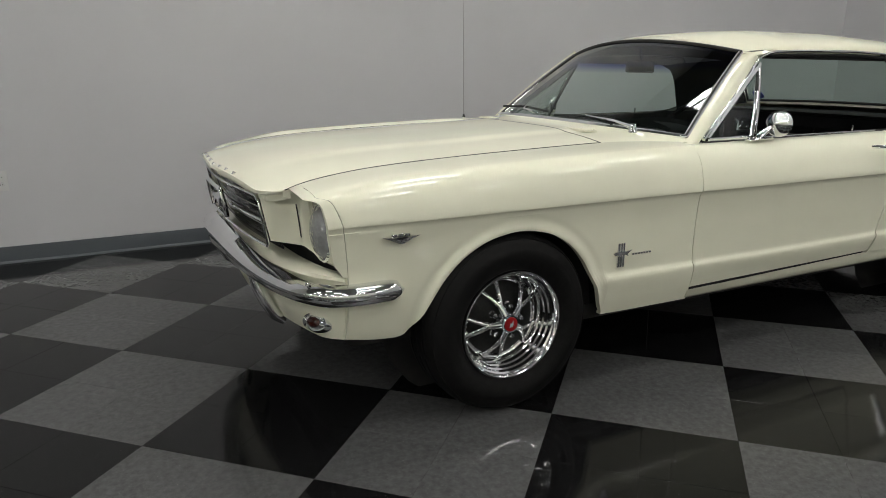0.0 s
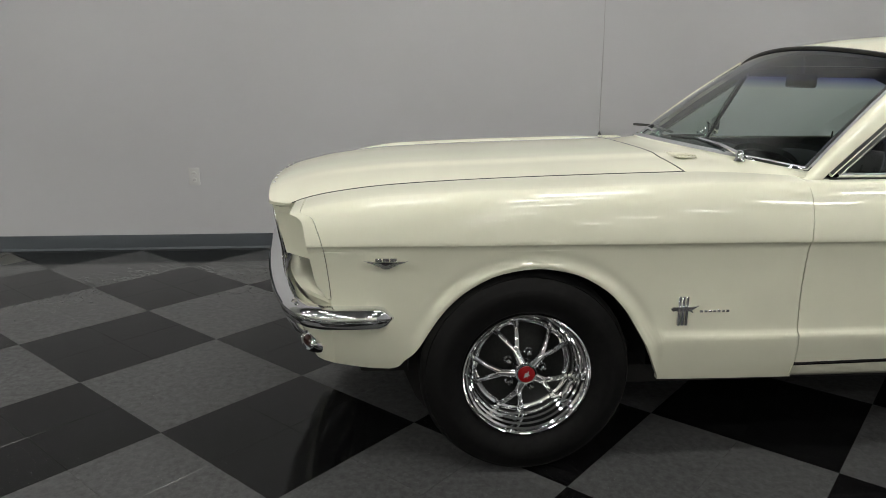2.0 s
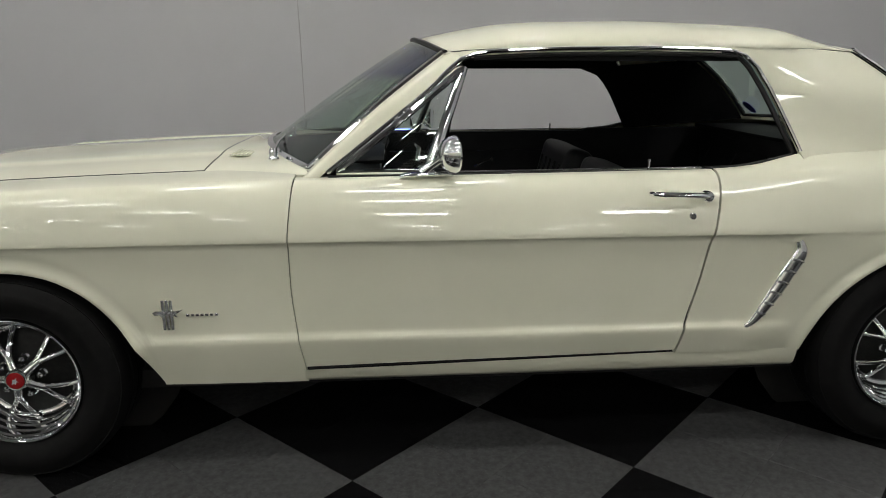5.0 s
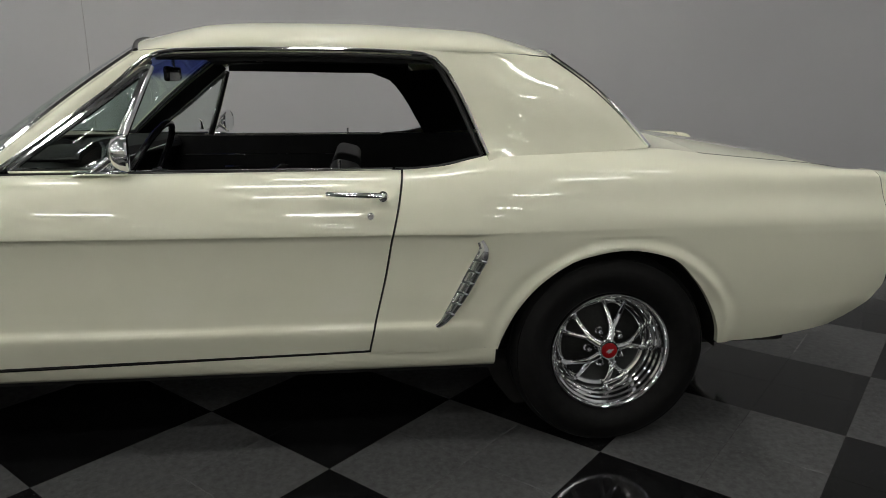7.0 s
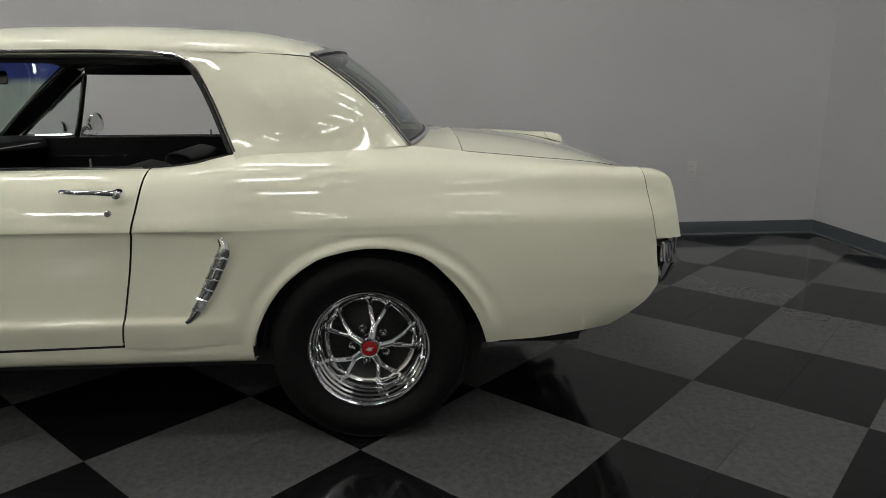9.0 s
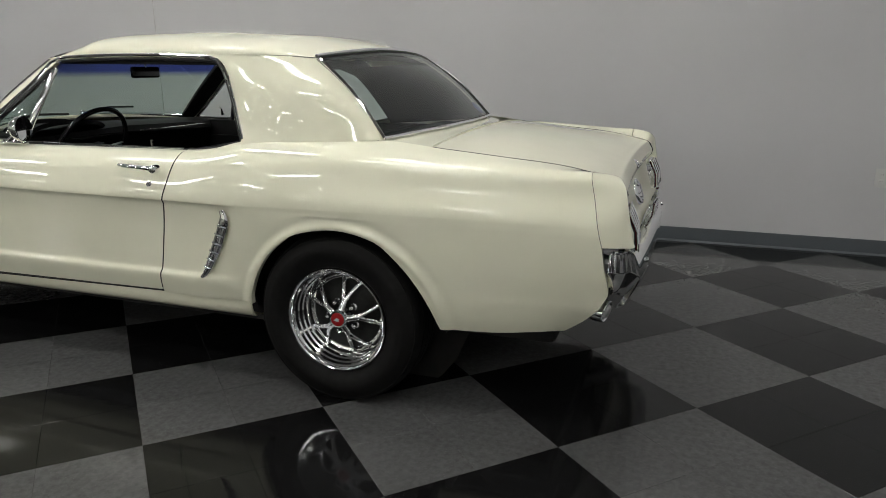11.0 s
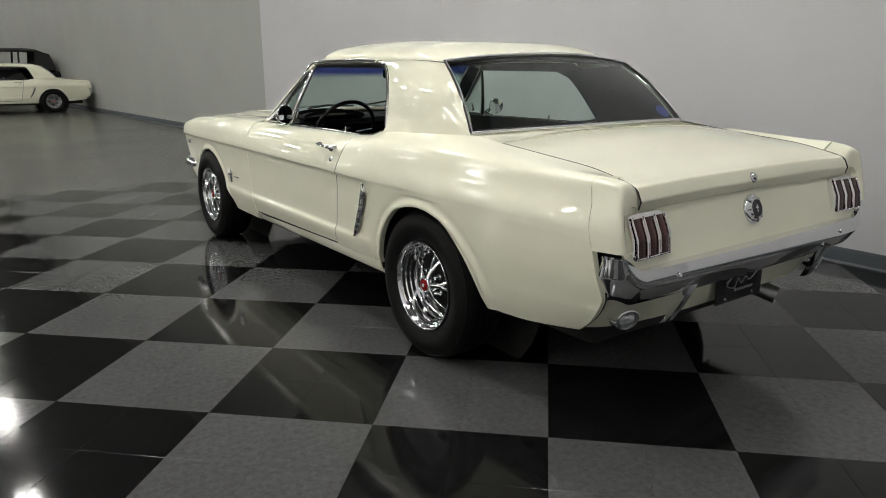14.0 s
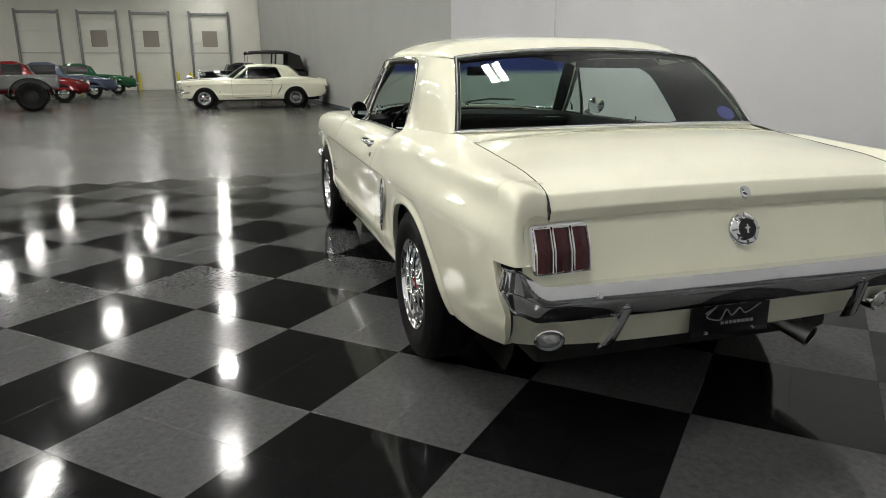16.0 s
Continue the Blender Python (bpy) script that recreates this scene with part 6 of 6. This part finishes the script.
    part("parcel_shelf", block(2.62, 2.965, -0.66, 0.66, 0.905, 0.922, 0.006), TRIM_BLACK, car)
    part("rear_bulkhead", block(2.66, 2.70, -0.68, 0.68, 0.30, 0.905, 0.01), TRIM_BLACK, car)
    part("dash_lip", block(0.60, 0.92, -0.66, 0.66, 0.872, 0.892, 0.006), TRIM_BLACK, car)

    # underside: dark inner body, wheel wells, axle
    part("underbody", block(-0.50, 3.50, -0.60, 0.60, 0.235, 0.33, 0.03), UNDER, car)
    part("engine_bay", block(-0.56, 0.56, -0.50, 0.50, 0.30, 0.78, 0.05), UNDER, car)
    part("boot_floor", block(2.95, 3.52, -0.62, 0.62, 0.40, 0.80, 0.04), UNDER, car)
    for x, cz in ((0.03, 0.308), (2.766, 0.290)):
        for side in (-1, 1):
            rows = [[(x + 0.372 * math.cos(a), side * y, cz + 0.372 * math.sin(a)) for y in (0.50, 0.60, 0.70, 0.755)] for a in np.linspace(0.0, math.pi, 24)]
            part("wheel_well", sheet(rows), UNDER, car)
            rows = [[(x + r * math.cos(a), side * 0.52, cz + r * math.sin(a)) for r in (0.0, 0.2, 0.39)] for a in np.linspace(0, 2 * math.pi, 25)]
            part("well_wall", sheet(rows), UNDER, car, smooth=0)
        part("axle", tube([(x, -0.62, 0.31), (x, 0.62, 0.31)], 0.045, 14), UNDER, car)
    for side in (-1, 1):
        rows = [[(x, side * 0.775, z) for z in (0.29, 0.5, 0.70)] for x in np.linspace(0.42, 2.38, 6)]
        part("inner_side", sheet(rows), UNDER, car)
        for x in (0.010, 2.746):
            make_wheel(car, x, side)
    return car


MIRROR, n, l, b = material("mirror_glass", (0.93, 0.94, 0.94), 0.01, 1.0)
coupe = make_coupe()
coupe.matrix_basis = pose(-0.113, 0.061, 0, 0, 0, -0.7)


# ---------------------------------------------------------------- far vehicles
copy_thing(coupe, pose(-18.3, -2.02, 0, 0, 0, 88))


def old_car(name, label, colour, x, y, turn, length=4.6, height=1.55, tall=0.0, top=None):
    """A pre-war or fifties car: rounded body, separate wings, cabin, wheels, bumpers."""
    body = paint(name + "_lacquer", colour)
    ob = tagged(empty(name, pose(x, y, 0, 0, 0, turn)), label, "car", "far vehicles")
    h = length / 2
    keys = np.linspace(-h, h, 9)
    wid = pchip(keys, [0.42, 0.62, 0.72, 0.78, 0.80, 0.80, 0.76, 0.68, 0.45])
    hgt = pchip(keys, [0.72, 0.88, 0.95 + tall, 0.98 + tall, 0.98, 0.98, 0.97, 0.92, 0.70])
    secs = []
    for q in np.linspace(-h, h, 25):
        w, z = float(wid(q)), float(hgt(q))
        secs.append([(q, w * math.copysign(abs(math.cos(a)) ** 0.5, math.cos(a)), 0.32 + (z - 0.32) * (0.5 + 0.5 * math.copysign(abs(math.sin(a)) ** 0.6, math.sin(a)))) for a in np.linspace(0, 2 * math.pi, 24, endpoint=False)])
    part("body", sweep(secs), body, ob, smooth=60)
    secs = []
    for q, w, z in ((-0.55, 0.62, 0.0), (-0.25, 0.60, 0.75), (0.1, 0.58, 1.0), (0.7, 0.58, 0.98), (1.15, 0.58, 0.6), (1.45, 0.55, 0.0)):
        zt = 0.95 + (height - 0.95) * z
        secs.append([(q, -w, 0.90), (q, -w * 0.98, lerp(0.9, zt, 0.6)), (q, -w * 0.8, zt), (q, w * 0.8, zt), (q, w * 0.98, lerp(0.9, zt, 0.6)), (q, w, 0.90)])
    part("cabin", sweep(secs), top or body, ob, smooth=60)
    for s in (-1, 1):
        rows = [[(q, s * (0.60 - 0.03 * v + 0.002), lerp(1.0, lerp(1.02, height - 0.10, v), v)) for v in np.linspace(0, 1, 4)] for q in np.linspace(-0.15, 1.05, 6)]
        part("side_window", sheet(rows, 0.01), BLACK_GLOSS, ob)
        for wx in (-h * 0.62, h * 0.62):
            wing = []
            for a in np.linspace(-0.1, math.pi + 0.1, 16):
                wing.append([(wx + (0.44 + 0.05 * k) * math.cos(a), s * (0.62 + 0.085 * k), 0.34 + 0.46 * math.sin(a) * (1 - 0.08 * k * k)) for k in range(4)])
            part("wing", sheet(wing, 0.02), body, ob, smooth=60)
            w = part("wheel", lathe([(0.20, 0.0), (0.30, -0.01), (0.335, 0.03), (0.335, 0.13), (0.30, 0.16), (0.2, 0.15)], steps=32, closed=True), RUBBER, ob)
            w.matrix_basis = pose(wx, s * 0.83, 0.335, 0, 0, 0 if s < 0 else 180)
            part("hub_cap", lathe([(0.0, -0.01), (0.10, 0.0), (0.19, 0.02), (0.205, 0.03)], steps=28), CHROME, w)
        lamp = part("headlamp", lathe([(0.0, -0.05), (0.07, -0.03), (0.10, 0.0), (0.09, 0.10), (0.0, 0.16)], axis="X", steps=20), CHROME, ob)
        lamp.matrix_basis = pose(-h + 0.12, s * 0.52, 0.80)
    for e in (-1, 1):
        part("bumper", tube([(e * (h + 0.02), -0.80, 0.46), (e * (h + 0.10), -0.4, 0.46), (e * (h + 0.12), 0, 0.46), (e * (h + 0.10), 0.4, 0.46), (e * (h + 0.02), 0.80, 0.46)], 0.055, 10), CHROME, ob, "chrome bumper")
    part("grille", block(-h - 0.03, -h + 0.05, -0.35, 0.35, 0.52, 0.78, 0.03), CHROME, ob)
    part("windscreen", sheet([[(-0.50 + 0.22 * v, yy, 0.95 + 0.42 * v) for v in np.linspace(0, 1, 4)] for yy in np.linspace(-0.52, 0.52, 5)], 0.01), BLACK_GLOSS, ob)
    return ob


BLACK_TOP, n, l, b = material("black_cloth_top", (0.02, 0.02, 0.02), 0.8)


def old_tourer(x, y, turn):
    """A tall pre-war open car: long bonnet, sweeping wings, cloth top on thin posts, spare wheel behind."""
    black = paint("tourer_lacquer", (0.008, 0.008, 0.009))
    ob = tagged(empty("black_tourer", pose(x, y, 0, 0, 0, turn)), "black pre-war open car with a raised black cloth top", "car", "far vehicles")
    keys = [-2.1, -1.6, -0.7, -0.4, 0.4, 1.3, 1.9, 2.15]
    wid, low, top = pchip(keys, [0.34, 0.38, 0.46, 0.62, 0.70, 0.70, 0.62, 0.45]), pchip(keys, [0.55, 0.50, 0.45, 0.42, 0.40, 0.42, 0.55, 0.70]), pchip(keys, [1.08, 1.12, 1.16, 1.20, 1.20, 1.20, 1.08, 0.88])
    secs = []
    for q in np.linspace(-2.1, 2.15, 28):
        w, a, b2 = float(wid(q)), float(low(q)), float(top(q))
        secs.append([(q, w * math.copysign(abs(math.cos(t)) ** 0.5, math.cos(t)), (a + b2) / 2 + (b2 - a) / 2 * math.copysign(abs(math.sin(t)) ** 0.5, math.sin(t))) for t in np.linspace(0, 2 * math.pi, 24, endpoint=False)])
    part("body", sweep(secs), black, ob, smooth=60)
    rows = [[(q, yy, 1.80 + 0.05 * math.sin(math.pi * (q + 0.45) / 1.9) - 0.16 * max(0, (q - 1.0) / 0.45) ** 2 - 0.06 * (yy / 0.62) ** 4) for yy in np.linspace(-0.62, 0.62, 9)] for q in np.linspace(-0.45, 1.45, 14)]
    part("cloth_top", sheet(rows, 0.05, inward=(0, 0, -1)), BLACK_TOP, ob, "raised black cloth top", smooth=60)
    rows = [[(lerp(1.45, 1.62, v), yy, lerp(1.66, 1.15, v)) for v in np.linspace(0, 1, 5)] for yy in np.linspace(-0.60, 0.60, 7)]
    part("top_back", sheet(rows, 0.02), BLACK_TOP, ob)
    part("windscreen_frame", tube([(-0.45, -0.58, 1.18), (-0.40, -0.58, 1.78), (-0.40, 0.58, 1.78), (-0.45, 0.58, 1.18)], 0.02, 8), CHROME, ob)
    for s in (-1, 1):
        part("top_post", tube([(0.55, s * 0.62, 1.20), (0.60, s * 0.61, 1.80)], 0.03, 8), BLACK_TOP, ob)
        rows = [[(lerp(1.0, 1.05, v), s * 0.61, lerp(1.20, 1.80, v)), (lerp(1.60, 1.45, v), s * 0.60, lerp(1.15, 1.66, v))] for v in np.linspace(0, 1, 4)]
        part("side_curtain", sheet(rows, 0.02, inward=(0, s, 0)), BLACK_TOP, ob)
        for wx in (-1.55, 1.40):
            wing = [[(wx + (0.50 + 0.03 * k) * math.cos(t) + 0.25 * max(0, math.cos(t)) ** 3, s * (0.52 + 0.10 * k), 0.42 + 0.48 * math.sin(t) * (1 - 0.06 * k * k)) for k in range(4)] for t in np.linspace(-0.15, math.pi + 0.1, 18)]
            part("wing", sheet(wing, 0.03), black, ob, smooth=60)
            w = part("wheel", lathe([(0.22, 0.0), (0.32, -0.01), (0.38, 0.03), (0.38, 0.12), (0.32, 0.15), (0.22, 0.14)], steps=32, closed=True), RUBBER, ob)
            w.matrix_basis = pose(wx, s * 0.80, 0.38, 0, 0, 0 if s < 0 else 180)
            part("wheel_face", lathe([(0.0, -0.01), (0.08, 0.0), (0.21, 0.04), (0.225, 0.05)], steps=24), STEEL, w)
        part("running_board", block(-1.05, 0.95, s * 0.74 - 0.13, s * 0.74 + 0.13, 0.36, 0.40, 0.01), black, ob)
        lamp = part("headlamp", lathe([(0.0, -0.06), (0.10, -0.03), (0.13, 0.0), (0.10, 0.10), (0.0, 0.18)], axis="X", steps=20), CHROME, ob)
        lamp.matrix_basis = pose(-2.05, s * 0.46, 0.98)
    part("radiator_shell", block(-2.18, -2.06, -0.33, 0.33, 0.52, 1.14, 0.04, 3), CHROME, ob)
    spare = part("spare_wheel", lathe([(0.20, 0.0), (0.32, -0.02), (0.37, 0.04), (0.37, 0.12), (0.30, 0.16), (0.2, 0.15)], axis="X", steps=32, closed=True), RUBBER, ob)
    spare.matrix_basis = pose(2.12, 0, 0.85)
    part("front_bumper", tube([(-2.30, -0.75, 0.45), (-2.36, 0, 0.45), (-2.30, 0.75, 0.45)], 0.04, 8), CHROME, ob)


old_tourer(-22.3, -0.15, 93)
old_car("dark_roadster", "dark red and black low roadster", (0.05, 0.008, 0.008), -27.5, -0.9, 95, 4.2, 1.45, 0.1, BLACK_TOP)
old_car("red_sedan", "red fifties car with chrome bumper", (0.16, 0.010, 0.012), -24.5, -8.6, -82, 4.5, 1.50)
old_car("blue_sedan", "pale blue fifties car with chrome bumper", (0.07, 0.09, 0.13), -28.5, -8.3, -82, 4.8, 1.50)
old_car("green_sedan", "green car with a chrome bumper", (0.012, 0.08, 0.03), -33.5, -7.9, -82, 4.5, 1.48)
old_car("maroon_sedan", "maroon car with a bright red roof", (0.09, 0.01, 0.01), -31.0, -11.6, -82, 4.6, 1.52)


def old_truck(x, y, turn):
    ob = tagged(empty("pickup_truck", pose(x, y, 0, 0, 0, turn)), "white and black old pickup with large black tyres", "truck", "far vehicles")
    white = paint("truck_white", (0.14, 0.14, 0.14))
    part("body", block(-2.1, 2.1, -0.80, 0.80, 0.62, 1.05, 0.12, 4), white, ob)
    part("cab", block(-0.6, 0.9, -0.72, 0.72, 1.0, 1.68, 0.18, 4), white, ob)
    part("cab_window", block(-0.4, 0.7, -0.735, 0.735, 1.2, 1.55, 0.06, 2), BLACK_GLOSS, ob)
    for wx in (-1.35, 1.35):
        for s in (-1, 1):
            w = part("wheel", lathe([(0.20, 0.0), (0.34, -0.02), (0.42, 0.03), (0.42, 0.19), (0.34, 0.22), (0.2, 0.2)], steps=32, closed=True), RUBBER, ob)
            w.matrix_basis = pose(wx, s * 0.95, 0.42, 0, 0, 0 if s < 0 else 180)
            part("hub", lathe([(0.0, 0.02), (0.10, 0.03), (0.20, 0.06)], steps=20), UNDER, w)
            wing = [[(wx + (0.52 + 0.02 * k) * math.cos(a), s * (0.72 + 0.09 * k), 0.45 + 0.50 * math.sin(a)) for k in range(4)] for a in np.linspace(0, math.pi, 14)]
            part("wing", sheet(wing, 0.02), BLACK_GLOSS, ob)
    part("bumper", tube([(-2.2, -0.8, 0.55), (-2.25, 0, 0.55), (-2.2, 0.8, 0.55)], 0.06, 8), CHROME, ob)


old_truck(-18.8, -8.35, -80)


# ---------------------------------------------------------------- checker tiles, laid on the diagonal, four to a square
HALF = TILE / 2


def tile_mesh(name, mat):
    g, c, t = HALF / 2 - 0.0002, HALF / 2 - 0.0008, 0.0
    bm = bmesh.new()
    top = [bm.verts.new((x * c, y * c, t)) for x, y in ((-1, -1), (1, -1), (1, 1), (-1, 1))]
    rim = [bm.verts.new((x * g, y * g, t - 0.0004)) for x, y in ((-1, -1), (1, -1), (1, 1), (-1, 1))]
    low = [bm.verts.new((x * g, y * g, t - 0.004)) for x, y in ((-1, -1), (1, -1), (1, 1), (-1, 1))]
    bm.faces.new(top)
    for i in range(4):
        j = (i + 1) % 4
        bm.faces.new((rim[i], rim[j], top[j], top[i]))
        bm.faces.new((low[i], low[j], rim[j], rim[i]))
    me = bpy.data.meshes.new(name)
    bm.to_mesh(me)
    bm.free()
    me.materials.append(mat)
    return me


TILES = {True: tile_mesh("black_tile", TILE_BLACK), False: tile_mesh("grey_tile", TILE_GREY)}
rest = {True: [], False: []}
count = 0
rng = random.Random(5)
for m in range(-16, 20):
    for k in range(-26, 10):
        if (m + k) % 2 == 0:
            continue
        cx, cy = m * U, -2 * U + k * U
        for i in (-1, 1):
            for j in (-1, 1):
                # tile sides run at 45 degrees to the wall
                ox, oy = i * HALF / 2, j * HALF / 2
                x, y = cx + (ox - oy) / math.sqrt(2), cy + (ox + oy) / math.sqrt(2)
                if not (CHECK_WEST - 0.2 < x < EAST - 0.02 and CHECK_SOUTH < y < NORTH - 0.02):
                    continue
                dark = m % 2 == 0
                turn = 45 + rng.choice((0, 90, 180, 270))
                tilt = (rng.uniform(-0.07, 0.07), rng.uniform(-0.07, 0.07))
                if -2.0 < x < 4.6 and -2.55 < y < -0.60 and count < 300:
                    o = new("tile", TILES[dark])
                    o.matrix_basis = pose(x, y, 0, tilt[0], tilt[1], turn)
                    o.parent = floor
                    count += 1
                else:
                    rest[dark].append(pose(x, y, 0, tilt[0], tilt[1], turn))
for dark, places in rest.items():
    me = TILES[dark]
    base = np.array([v.co for v in me.vertices])
    faces = [list(p.vertices) for p in me.polygons]
    verts, polys = [], []
    for mt in places:
        r, t = np.array(mt.to_3x3()), np.array(mt.translation)
        off = len(verts)
        verts.extend((base @ r.T + t).tolist())
        polys.extend([[i + off for i in f] for f in faces])
    joined = bpy.data.meshes.new("tile_field")
    joined.from_pydata(verts, [], polys)
    joined.materials.append(TILE_BLACK if dark else TILE_GREY)
    o = new("tile_field", joined)
    o.parent = floor
    tagged(o, "further black vinyl floor tiles" if dark else "further grey vinyl floor tiles", kind="stuff")
